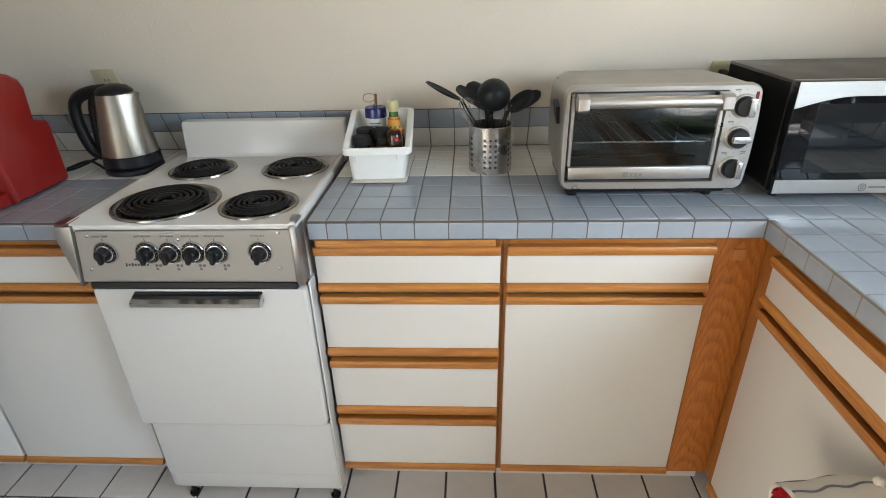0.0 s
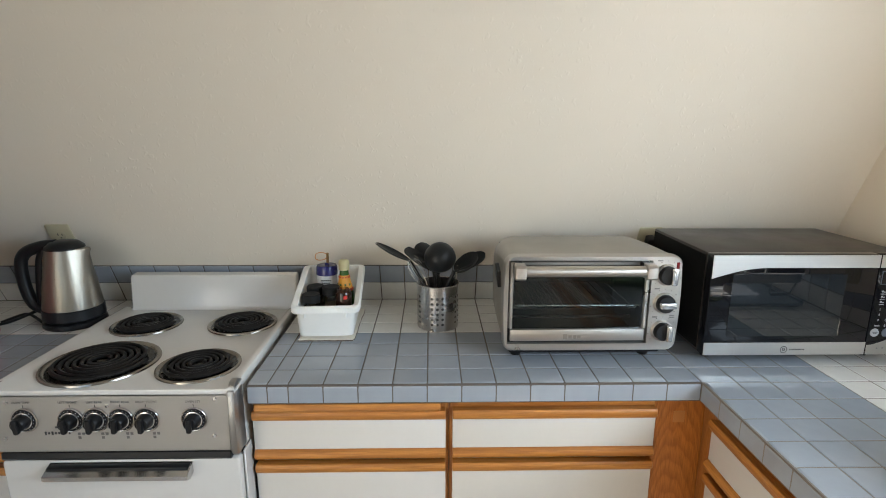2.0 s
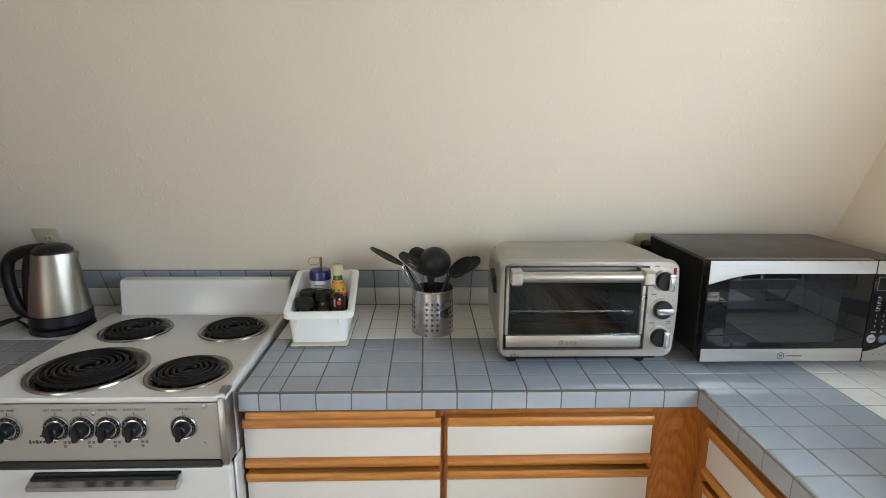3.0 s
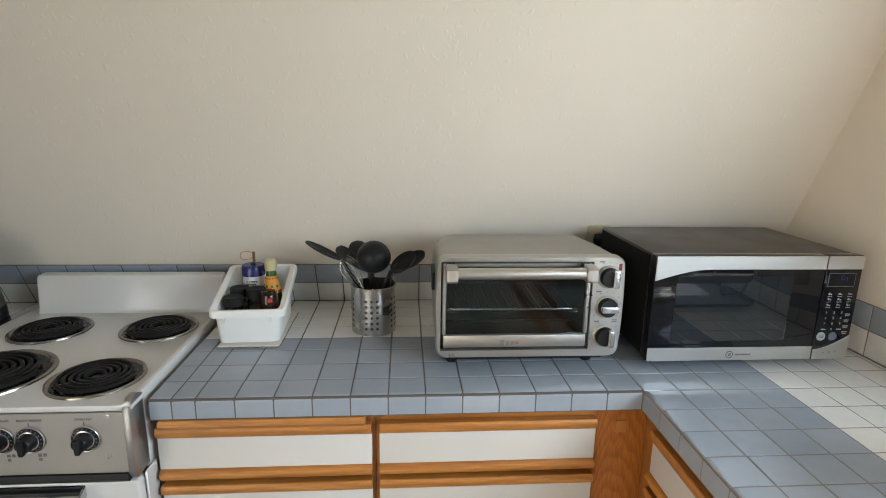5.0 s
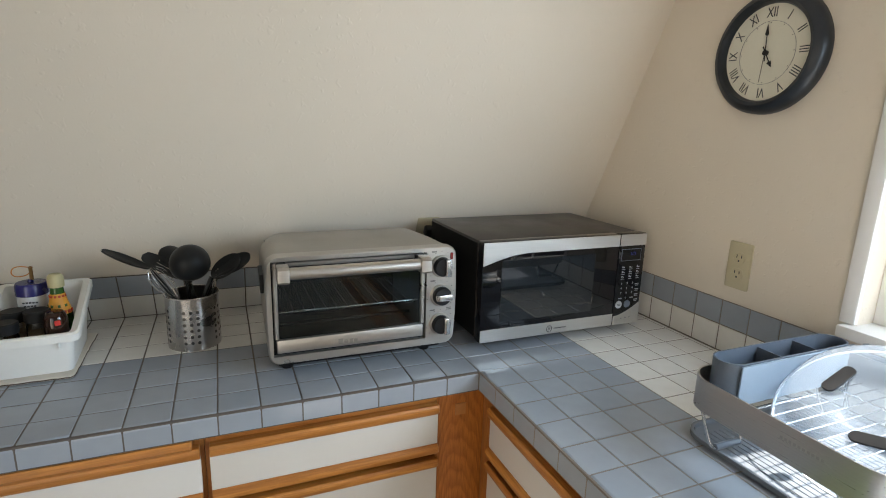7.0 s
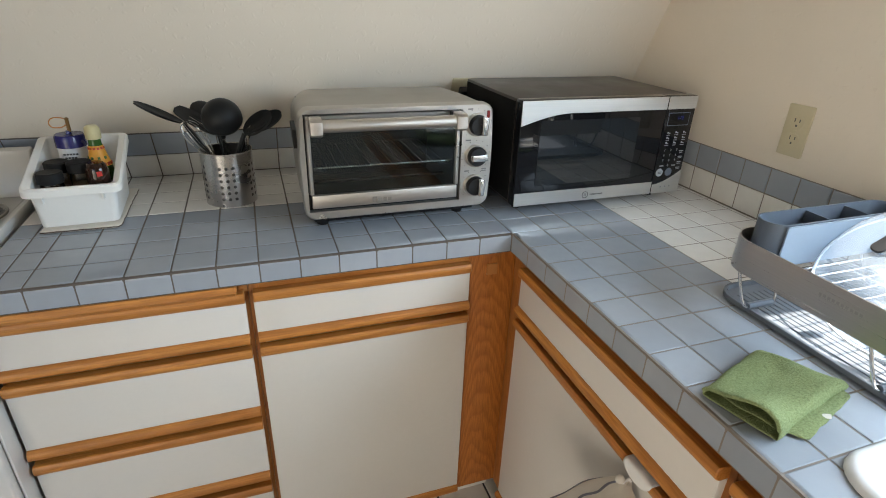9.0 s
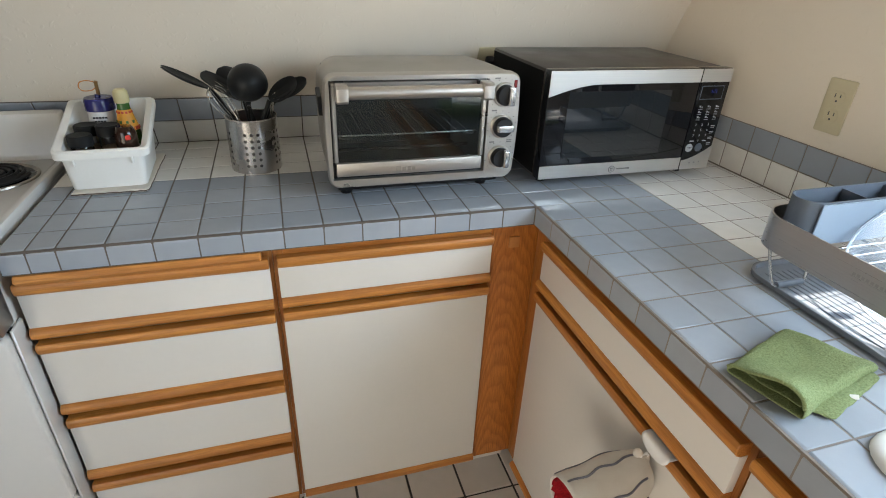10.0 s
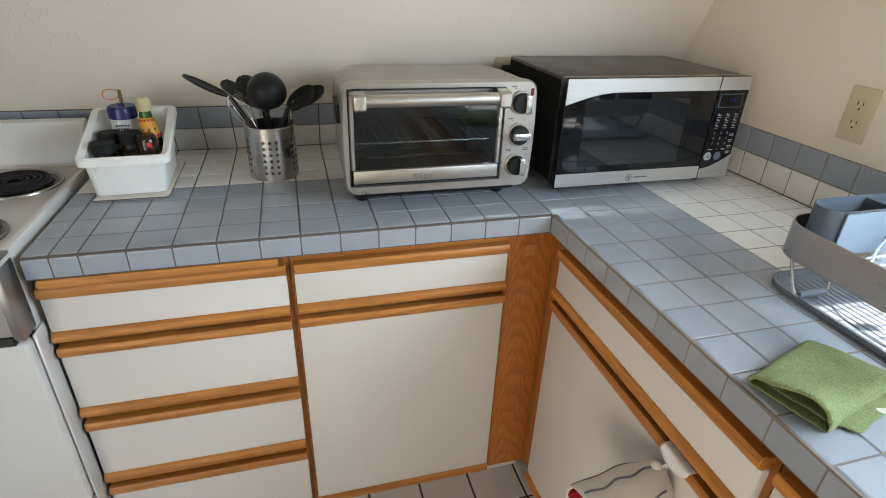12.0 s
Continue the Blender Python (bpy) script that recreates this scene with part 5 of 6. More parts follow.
# ---- clock ----
def clock():
    m = frame_axes((XW, -0.105, 1.625), (0, -1, 0), (0, 0, 1))
    t = thing("wall_clock", m.translation, "round wall clock with dark frame and cream Roman dial", "clock")
    part("case", lathe(BM(), [(0.0, 0.0), (0.128, 0.0), (0.131, 0.006), (0.130, 0.024), (0.122, 0.036), (0.112, 0.040), (0.105, 0.037), (0.1015, 0.030), (0.1015, 0.022), (0.0, 0.022)], m, 72), M_CLOCKB, t, "dark blue-black moulded frame")
    part("dial", lathe(BM(), [(0.1012, 0.0226), (0.0, 0.0226)], m, 64), M_DIAL, t, "cream dial with Roman numerals")
    d = m @ Matrix.Translation((0, 0, 0.0230))
    for k, word in enumerate(("XII", "I", "II", "III", "IIII", "V", "VI", "VII", "VIII", "IX", "X", "XI")):
        r = d @ Matrix.Rotation(radians(-30 * k), 4, "Z") @ Matrix.Translation((0, 0.083, 0))
        lettering(word, 0.030, r @ Matrix.Diagonal((0.72, 1, 1, 1)), M_INK, t, "numeral")
    part("minute_track", tube(BM(), [d @ Vector((0.066 * math.cos(radians(a)), 0.066 * math.sin(radians(a)), 0)) for a in range(0, 360, 6)], 0.0004, 4, True), M_SLATE, t)
    part("minute_dots", bars(BM(), d, [(0.0625 * math.cos(radians(a)), 0.0625 * math.sin(radians(a)), 0.0016, 0.0016) for a in range(0, 360, 30)], 0.0006), M_INK, t)

    def hand(name, turn, ln, w, tail, z):
        r = d @ Matrix.Rotation(radians(turn), 4, "Z")
        pts = [(-w * .5, -tail), (w * .5, -tail), (w * .35, ln * 0.60), (w * 2.1, ln * 0.64), (0, ln), (-w * 2.1, ln * 0.64), (-w * .35, ln * 0.60)]
        part(name, prism(BM(), pts, lambda a, b, c: r @ Vector((a, b, c)), z, z + 0.0008), M_BLACK, t)

    hand("minute_hand", 3.0, 0.060, 0.0022, 0.018, 0.004)
    hand("hour_hand", -150.0, 0.036, 0.0026, 0.016, 0.003)
    r = d @ Matrix.Rotation(radians(176), 4, "Z")
    part("second_hand", prism(BM(), [(-0.0006, -0.015), (0.0006, -0.015), (0.0004, 0.062), (-0.0004, 0.062)], lambda a, b, c: r @ Vector((a, b, c)), 0.0055, 0.006), M_BLACK, t)
    part("hub", lathe(BM(), [(0.0055, 0.0), (0.0055, 0.007), (0.0, 0.008)], d, 16), M_BLACK, t)


clock()


# ---- dish rack ----
def dish_rack():
    x0, x1, y0, y1 = 0.219, 0.600, -0.690, -0.350
    t = thing("dish_rack", ((x0 + x1) / 2, (y0 + y1) / 2, ZC), "dish rack with a grey-brown steel band and wire floor", "dish rack")
    z0, z1 = 0.990, 1.046
    out, inn = round_rect(x0, x1, y0, y1, 0.055, 8), round_rect(x0 + 0.003, x1 - 0.003, y0 + 0.003, y1 - 0.003, 0.052, 8)
    bm = BM()
    rows = [[bm.verts.new((x, y, z)) for x, y in pts] for pts, z in ((inn, z0), (out, z0), (out, z1), (inn, z1))]
    n = len(out)
    for a, b in zip(rows, rows[1:] + rows[:1]):
        for k in range(n):
            bm.faces.new((a[k], a[(k + 1) % n], b[(k + 1) % n], b[k]))
    bmesh.ops.recalc_face_normals(bm, faces=bm.faces)
    band = part("band", bm, M_STEEL_Y, t, "brushed grey-brown steel band")
    m = frame_axes((x0 - 0.0003, -0.565, 1.024), (0, -1, 0), (0, 0, 1))
    part("maker_bars", bars(BM(), m, [(-0.030 + 0.0066 * k, 0, 0.0042, 0.0046) for k in range(10)], 0.0004), worn("etched_mark", (0.40, 0.375, 0.35), 0.5, 0.6), band)
    for k in range(12):
        y = y0 + 0.03 + k * 0.0255
        part("wire", tube(BM(), [(x0 + 0.003, y, z0 + 0.006), (x1 - 0.003, y, z0 + 0.006)], 0.0015, 6), M_CHROME, t)
    for x in (x0 + 0.07, (x0 + x1) / 2, x1 - 0.07):
        part("wire", tube(BM(), [(x, y0 + 0.003, z0 + 0.003), (x, y1 - 0.003, z0 + 0.003)], 0.0022, 6), M_CHROME, t)
    for y in (-0.420, -0.640):
        for xa, xb in ((x0 + 0.004, x0 + 0.085), (x1 - 0.004, x1 - 0.085)):
            pts = curve_pts([(xa, y + 0.024, z0 + 0.004), (xa + (xb - xa) * 0.02, y + 0.012, 0.962), (xa + (xb - xa) * 0.10, y, 0.9335), (xa + (xb - xa) * 0.5, y, 0.932), (xa + (xb - xa) * 0.90, y, 0.9335), (xb, y + 0.012, 0.962), (xb, y + 0.024, z0 + 0.004)], 6)
            leg = part("leg", tube(BM(), pts, 0.0026, 8), M_CHROME, t, "bent steel wire leg")
            part("rubber_sleeve", tube(BM(), [(xa + (xb - xa) * 0.18, y, 0.932), (xa + (xb - xa) * 0.86, y, 0.932)], 0.0055, 10), M_SLATE, leg)
    # tray below
    tx0, tx1, ty0, ty1 = 0.243, 0.606, -0.80, -0.338
    tr = thing("drip_tray", ((tx0 + tx1) / 2, (ty0 + ty1) / 2, ZC), "dark grey ribbed drip tray under the dish rack", "tray")
    bm = BM()
    rings = []
    for inset, z in ((0.004, ZC + 0.0006), (0.0, ZC + 0.003), (0.0, ZC + 0.0115), (0.003, ZC + 0.0125), (0.006, ZC + 0.0115), (0.008, ZC + 0.0045)):
        rings.append([bm.verts.new((x, y, z)) for x, y in round_rect(tx0 + inset, tx1 - inset, ty0 + inset, ty1 - inset, 0.045 - inset, 6)])
    n = len(rings[0])
    for a, b in zip(rings, rings[1:]):
        for k in range(n):
            bm.faces.new((a[k], a[(k + 1) % n], b[(k + 1) % n], b[k]))
    bm.faces.new(rings[0][::-1])
    bm.faces.new(rings[-1])
    bmesh.ops.recalc_face_normals(bm, faces=bm.faces)
    part("tray_body", bm, M_TRAY, tr)
    for k in range(25):
        x = tx0 + 0.030 + k * 0.0126
        part("rib", tube(BM(), [(x, ty0 + 0.03, ZC + 0.0045), (x, ty1 - 0.03, ZC + 0.0045)], 0.0013, 6), M_TRAY, tr)
    # cutlery caddy at the end of the rack
    cx0, cx1, cy0, cy1, cz0, cz1 = 0.257, 0.576, -0.416, -0.358, 0.999, 1.074
    c = thing("cutlery_caddy", ((cx0 + cx1) / 2, (cy0 + cy1) / 2, cz0), "slate blue plastic cutlery caddy with three compartments", "caddy")
    out, inn = round_rect(cx0, cx1, cy0, cy1, 0.030, 6), round_rect(cx0 + 0.003, cx1 - 0.003, cy0 + 0.003, cy1 - 0.003, 0.027, 6)
    bm = BM()
    rows = [[bm.verts.new((x, y, z)) for x, y in pts] for pts, z in ((out, cz0), (out, cz1), (inn, cz1), (inn, cz0 + 0.003))]
    n = len(out)
    for a, b in zip(rows, rows[1:]):
        for k in range(n):
            bm.faces.new((a[k], a[(k + 1) % n], b[(k + 1) % n], b[k]))
    bm.faces.new(rows[0][::-1])
    bm.faces.new(rows[-1])
    bmesh.ops.recalc_face_normals(bm, faces=bm.faces)
    part("cup", bm, M_SLATE, c)
    for x in (0.385, 0.480):
        part("divider", box(BM(), x - 0.001, x + 0.001, cy0 + 0.003, cy1 - 0.003, cz0 + 0.003, cz1 - 0.004), M_SLATE, c)
    # pale panel on the caddy's inner side: its face painted as lit
    part("splash_panel", box(BM(), cx0 + 0.018, cx1 - 0.018, cy0 - 0.0035, cy0 - 0.0005, cz0, cz1 - 0.002, 0.001, 1), worn("lit_caddy_plastic", (0.20, 0.25, 0.31), 0.35), c, "pale blue inner face, painted as lit")


dish_rack()


def plate_cover():
    """A clear dome with vents, leaning in the rack."""
    ctr = Vector((0.385, -0.568, 1.050))
    z = Vector((-0.54, -0.13, 0.81)).normalized()
    x = Vector((0.30, -1.0, 0.0))
    x = (x - z * x.dot(z)).normalized()
    m = Matrix((x, z.cross(x), z)).transposed().to_4x4()
    m.translation = ctr
    t = thing("plate_cover", ctr - Vector((0, 0, 0.09)), "clear plastic microwave plate cover with dark vent slots", "plate cover")
    prof = [(0.140, -0.034), (0.144, -0.032), (0.136, -0.022), (0.128, 0.002), (0.118, 0.012), (0.095, 0.016), (0.064, 0.017), (0.052, 0.008), (0.030, 0.007), (0.0, 0.007)]
    milky = bpy.data.materials.new("milky_clear_plastic")
    milky.use_nodes = True
    nt = milky.node_tree
    nt.nodes.clear()
    out, mix, mix2, tr, df, gl, fr, tl, add = (nt.nodes.new(k) for k in ("ShaderNodeOutputMaterial", "ShaderNodeMixShader", "ShaderNodeMixShader", "ShaderNodeBsdfTransparent",
                                              "ShaderNodeBsdfDiffuse", "ShaderNodeBsdfGlossy", "ShaderNodeFresnel", "ShaderNodeBsdfTranslucent", "ShaderNodeMixShader"))
    tr.inputs[0].default_value = (0.90, 0.94, 0.98, 1)
    df.inputs[0].default_value = tl.inputs[0].default_value = (0.72, 0.85, 1.0, 1)
    gl.inputs["Roughness"].default_value = 0.08
    add.inputs[0].default_value, mix.inputs[0].default_value = 0.5, 0.27
    for a, b in ((df.outputs[0], add.inputs[1]), (tl.outputs[0], add.inputs[2]), (tr.outputs[0], mix.inputs[1]), (add.outputs[0], mix.inputs[2]),
                 (fr.outputs[0], mix2.inputs[0]), (mix.outputs[0], mix2.inputs[1]), (gl.outputs[0], mix2.inputs[2]), (mix2.outputs[0], out.inputs[0])):
        nt.links.new(a, b)
    part("dome", lathe(BM(), prof, m, 64), milky, t, "clear moulded dome").visible_shadow = False
    part("rim", tube(BM(), [m @ Vector((0.143 * math.cos(radians(a)), 0.143 * math.sin(radians(a)), -0.033)) for a in range(0, 360, 8)], 0.0022, 6, True), worn("milky_rim", (0.70, 0.75, 0.80), 0.25), t)
    for a in (159, 39, 279):
        r = m @ Matrix.Rotation(radians(a), 4, "Z") @ Matrix.Translation((0.064, 0, 0.0175)) @ Matrix.Rotation(radians(90), 4, "Z")
        part("vent", prism(BM(), round_rect(-0.030, 0.030, -0.0100, 0.0100, 0.0095, 4), lambda u, v, w: r @ Vector((u, v, w)), 0.0, 0.004, 0.001, 1), M_BLACK, t, "dark oval vent")
    for k in range(3):
        part("moulded_mark", tube(BM(), [m @ Vector((0.128 * math.cos(radians(a)), 0.128 * math.sin(radians(a)), 0.004)) for a in range(112 + 9 * k, 118 + 9 * k, 2)], 0.001, 5), M_SLATE, t)


plate_cover()


# ---- sink ----
def sink():
    ox0, ox1, oy0, oy1 = 0.060, 0.570, -1.285, -0.700
    t = thing("sink", ((ox0 + ox1) / 2, (oy0 + oy1) / 2, 0.74), "white enamel drop-in sink with rounded rim", "sink")
    bm = BM()
    rows = []
    for inset, z, r in ((0.0, ZC + 0.001, 0.055), (0.001, ZC + 0.006, 0.055), (0.007, ZC + 0.011, 0.052), (0.016, ZC + 0.0115, 0.048), (0.024, ZC + 0.007, 0.045), (0.030, ZC + 0.006, 0.045),
                        (0.052, ZC + 0.006, 0.05), (0.060, ZC + 0.001, 0.05), (0.066, ZC - 0.02, 0.05), (0.078, 0.775, 0.06), (0.11, 0.755, 0.06)):
        rows.append([bm.verts.new((x, y, z)) for x, y in round_rect(ox0 + inset, ox1 - inset, oy0 + inset, oy1 - inset, r, 7)])
    n = len(rows[0])
    for a, b in zip(rows, rows[1:]):
        for k in range(n):
            bm.faces.new((a[k], a[(k + 1) % n], b[(k + 1) % n], b[k]))
    bm.faces.new(rows[-1])
    bmesh.ops.recalc_face_normals(bm, faces=bm.faces)
    part("bowl", bm, worn("white_sink_enamel", (0.80, 0.80, 0.79), 0.12, 0, 0.02, 8), t)
    part("drain", lathe(BM(), [(0.045, 0.757), (0.042, 0.760), (0.030, 0.756), (0.0, 0.756)], pose((ox0 + ox1) / 2, (oy0 + oy1) / 2, 0), 28), M_CHROME, t)


sink()


# ---- cloths ----
def terry(name, a, b):
    m = material(name, a, 0.95, 0, 0.1)
    n = Nodes(m)
    loops = n.noise(400, 2, 0.5)
    n.colour(n.mix(n.ramp(loops, [(0.25, 0.15), (0.70, 1.0)]), b, n.mix(n.noise(14, 3), a, tuple(c * 1.15 for c in a))))
    n.bump(loops, 0.8, 0.004)
    n.bump(n.noise(60, 3), 0.4, 0.002)
    return m


M_TERRY = terry("green_terry", (0.265, 0.310, 0.150), (0.14, 0.18, 0.075))


def cloth_sheet(bm, corners, heights, nx=26, ny=20, seed=0, ruffle=0.0015, fold=None):
    """A soft sheet between four corners; heights(u, v) lifts it."""
    a, b, c, d = [Vector((*p, 0)) for p in corners]
    grid = []
    for j in range(ny + 1):
        row = []
        for i in range(nx + 1):
            u, v = i / nx, j / ny
            p = (a * (1 - u) + b * u) * (1 - v) + (d * (1 - u) + c * u) * v
            p.z = heights(u, v) + ruffle * noise.noise(Vector((u * 5 + seed, v * 5, seed)))
            w = 0.0022 * noise.noise(Vector((u * 7, v * 7, seed + 3.3)))
            p.x += w
            p.y += 0.0022 * noise.noise(Vector((u * 7, v * 7, seed + 8.1)))
            row.append(bm.verts.new(p))
        grid.append(row)
    for r, s in zip(grid, grid[1:]):
        for k in range(nx):
            bm.faces.new((r[k], r[k + 1], s[k + 1], s[k]))
    return grid


def green_cloth():
    """Folded into a flat pocket whose mouth gapes towards the counter's edge, with a loose layer below."""
    z = ZC + 0.0035
    near_l, near_r = Vector((0.010, -0.563, 0)), Vector((0.034, -0.661, 0))
    far_l, far_r = Vector((0.164, -0.513, 0)), Vector((0.223, -0.611, 0))

    def at(u, v):
        return near_l.lerp(near_r, u).lerp(far_l.lerp(far_r, u), v)

    def wander(p, amount, seed):
        q = p * 22
        p.x += amount * noise.noise(q + Vector((0, 0, seed)))
        p.y += amount * noise.noise(q + Vector((0, 0, seed + 5)))

    def swell(u):
        """Shape of the gaping mouth: shut at the near corner, widest near the other."""
        return max(0.0, math.sin(math.pi * min(1.0, max(0.0, u)) ** 2.1)) ** 0.8

    bm = BM()
    n, k_v = 26, 22
    rows = []
    for j in range(k_v + 1):
        v = j / k_v
        gape = 0.0215 * math.exp(-(v / 0.22) ** 1.6)
        body = 0.0115 * min(1.0, (1.0 - v) * 9 + 0.25)
        row = []
        for side in (1, -1):
            for i in range(n):
                u = i / n if side > 0 else 1 - i / n
                edge = min(1.0, min(u, 1 - u) * 12) ** 0.5
                p = at(u, v)
                if side > 0:
                    p.z = z + 0.002 + (body + 0.0034 * noise.noise(Vector((u * 4.0, v * 4.4, 1.7))) + 0.0006 * noise.noise(Vector((u * 9, v * 9, 3.7)))) * edge + gape * swell(u)
                    p -= (far_l - near_l) * (0.02 * swell(u) * (v < 0.02))
                else:
                    p.z = z
                wander(p, 0.0050, 2.0)
                row.append(bm.verts.new(p))
        rows.append(row)
    m = 2 * n
    for a, b in zip(rows, rows[1:]):
        for k in range(m):
            bm.faces.new((a[k], a[(k + 1) % m], b[(k + 1) % m], b[k]))
    end = rows[-1]
    bm.faces.new((end[0], end[1], end[m - 1]))
    bm.faces.new((end[n - 1], end[n], end[n + 1]))
    for k in range(1, n - 1):
        bm.faces.new((end[k], end[k + 1], end[m - k - 1], end[m - k]))
    # the layer inside the pocket
    g = []
    for j in range(9):
        v = 0.09 + j / 8 * 0.5
        row = []
        for i in range(n + 1):
            u = 0.10 + 0.80 * i / n
            p = at(u, v)
            p.z = z + 0.0030 + 0.0012 * math.sin(u * 11)
            row.append(bm.verts.new(p))
        g.append(row)
    for a, b in zip(g, g[1:]):
        for k in range(n):
            bm.faces.new((a[k], a[k + 1], b[k + 1], b[k]))
    # the loose layer that shows beyond the folded edge
    def rest(u, v):
        return z + 0.0005 + 0.006 * (1 - v) * math.sin(min(1, u * 1.3) * math.pi) ** 2 + 0.0025 * math.sin(u * 7.0) * v
    cloth_sheet(bm, ((0.046, -0.640), (0.212, -0.596), (0.205, -0.630), (0.076, -0.672)), rest, 18, 10, 5)
    bmesh.ops.recalc_face_normals(bm, faces=bm.faces)
    t = thing("dish_cloth", (0.12, -0.59, ZC), "folded green terry dish cloth lying on the tiles", "cloth")
    ob = part("folded_terry", bm, M_TERRY, t)
    mod = ob.modifiers.new("thickness", "SOLIDIFY")
    mod.thickness, mod.offset = 0.0030, 0.0
    soft = ob.modifiers.new("smooth", "SUBSURF")
    soft.levels = soft.render_levels = 1
    # thick hem round the mouth
    hem = []
    for i in range(31):
        u = 0.02 + 0.95 * i / 30
        p = at(u, 0.0)
        p.z = z + 0.0125 * min(1.0, min(u, 1 - u) * 12) ** 0.5 + 0.0215 * swell(u) + 0.002
        p -= (far_l - near_l) * (0.02 * swell(u))
        wander(p, 0.0050, 2.0)
        hem.append(p)
    part("hem", tube(BM(), hem, 0.0030, 8), M_TERRY, t)
    m = frame_axes((0.132, -0.650, z + 0.004), (0.7, -0.5, 0.2), (0.3, 0.5, 0.8))
    part("care_tag", prism(BM(), round_rect(-0.005, 0.005, -0.003, 0.003, 0.001, 2), lambda a, b, c: m @ Vector((a, b, c)), 0, 0.0006), M_TRIM, t, "small white care tag")


green_cloth()


def hanging_towel():
    """A rolled striped towel pushed onto a white over-door hook."""
    t = thing("kitchen_towel", (-0.07, -0.505, 0.60), "cream kitchen towel with grey stripes and red lining on a hook", "towel")
    cloth = material("cream_striped_cotton", (0.66, 0.61, 0.54), 0.9, 0, 0.15)
    n = Nodes(cloth)
    n.colour(n.mix(n.noise(30, 4), (0.60, 0.55, 0.48), (0.70, 0.66, 0.59)))
    n.bump(n.noise(700, 2), 0.5, 0.0008)
    n.bump(n.noise(25, 3), 0.5, 0.004)
    axis0, axis1 = Vector((-0.006, -0.495, 0.648)), Vector((-0.150, -0.512, 0.628))
    ax = (axis1 - axis0).normalized()
    up = Vector((0, 0, 1))
    up = (up - ax * up.dot(ax)).normalized()
    side = ax.cross(up)
    nu, nv = 30, 44

    def point(u, v, scale=1.0):
        a = 2 * math.pi * v
        r = 0.048 + 0.012 * math.sin(3.1 * u + 0.6) * 0.5 - 0.020 * (1 - u) ** 3
        r *= scale * (1 + 0.07 * noise.noise(Vector((u * 3.5, math.cos(a) * 1.6, math.sin(a) * 1.6))))
        sag = -0.012 * math.sin(math.pi * u)
        return axis0.lerp(axis1, u) + up * (math.cos(a) * r * 1.15 + sag) + side * (math.sin(a) * r)

    bm = BM()
    rows = [[bm.verts.new(point(i / nu, k / nv)) for k in range(nv)] for i in range(nu + 1)]
    # hem rolled into the open end
    for d, s in ((0.004, 0.97), (0.002, 0.92), (-0.004, 0.90)):
        rows.append([bm.verts.new(point(1.0, k / nv, s) + ax * d) for k in range(nv)])
    for a, b in zip(rows, rows[1:]):
        for k in range(nv):
            bm.faces.new((a[k], a[(k + 1) % nv], b[(k + 1) % nv], b[k]))
    bmesh.ops.recalc_face_normals(bm, faces=bm.faces)
    part("rolled_cloth", bm, cloth, t, "cream cotton roll")
    for v0 in (0.015, 0.16, 0.30, 0.86, 0.72):
        bm = BM()
        tube(bm, [point(0.12 + 0.86 * k / 30, v0 + 0.008 * math.sin(k * 0.5), 1.004) for k in range(31)], 0.0022, 5)
        part("stripe", bm, worn("grey_blue_stripe", (0.16, 0.16, 0.19), 0.9, 0, 0.2, 60), t)
    bm = BM()
    rows = []
    for d, s in ((-0.003, 0.90), (0.004, 0.78), (-0.006, 0.60), (-0.030, 0.40), (-0.05, 0.15)):
        rows.append([bm.verts.new(point(1.0, k / nv, s * (1 + 0.08 * math.sin(k * 1.7))) + ax * (d + 0.003 * math.sin(k * 2.3))) for k in range(nv)])
    for a, b in zip(rows, rows[1:]):
        for k in range(nv):
            bm.faces.new((a[k], a[(k + 1) % nv], b[(k + 1) % nv], b[k]))
    bm.faces.new(rows[-1])
    bmesh.ops.recalc_face_normals(bm, faces=bm.faces)
    part("red_lining", bm, terry("red_terry", (0.36, 0.015, 0.02), (0.20, 0.008, 0.012)), t, "dark red lining")
    # knot and tail at the hook
    bm = BM()
    bmesh.ops.create_icosphere(bm, subdivisions=3, radius=0.008)
    for v in bm.verts:
        k = 1 + 0.25 * noise.noise(v.co * 60)
        v.co = Vector((v.co.x * k, v.co.y * k * 0.9, v.co.z * k)) + Vector((-0.026, -0.497, 0.694))
    part("knot", bm, cloth, t)
    bm = BM()
    rows = []
    for i in range(12):
        u = i / 11
        w = 0.008 + 0.024 * u
        rows.append([bm.verts.new((-0.012 - 0.008 * math.sin(k * 1.3 + u * 3), -0.500 - 0.012 * u + w * (k / 8 - 0.5), 0.690 - 0.085 * u)) for k in range(9)])
    for a, b in zip(rows, rows[1:]):
        for k in range(8):
            bm.faces.new((a[k], a[k + 1], b[k + 1], b[k]))
    ob = part("tail", bm, cloth, t)
    mod = ob.modifiers.new("thickness", "SOLIDIFY")
    mod.thickness = 0.0018
    # hook over the door's pull
    h = thing("door_hook", (0.0, -0.487, 0.69), "white plastic hook over the cabinet door", "hook")
    drape = curve_pts([(0.020, 0, 0.7135), (0.008, 0, 0.7145), (-0.0015, 0, 0.7140), (-0.0052, 0, 0.7085), (-0.0060, 0, 0.702), (-0.0066, 0, 0.694)], 4)
    bm = BM()
    rows = []
    for i, p in enumerate(drape):
        u = i / (len(drape) - 1)
        half = 0.0315 * (1.0 - max(0.0, (u - 0.45) / 0.55) ** 2.6) ** 0.5 + 0.001
        rows.append([bm.verts.new((p.x, -0.507 + half * (k / 6 - 1), p.z)) for k in range(13)])
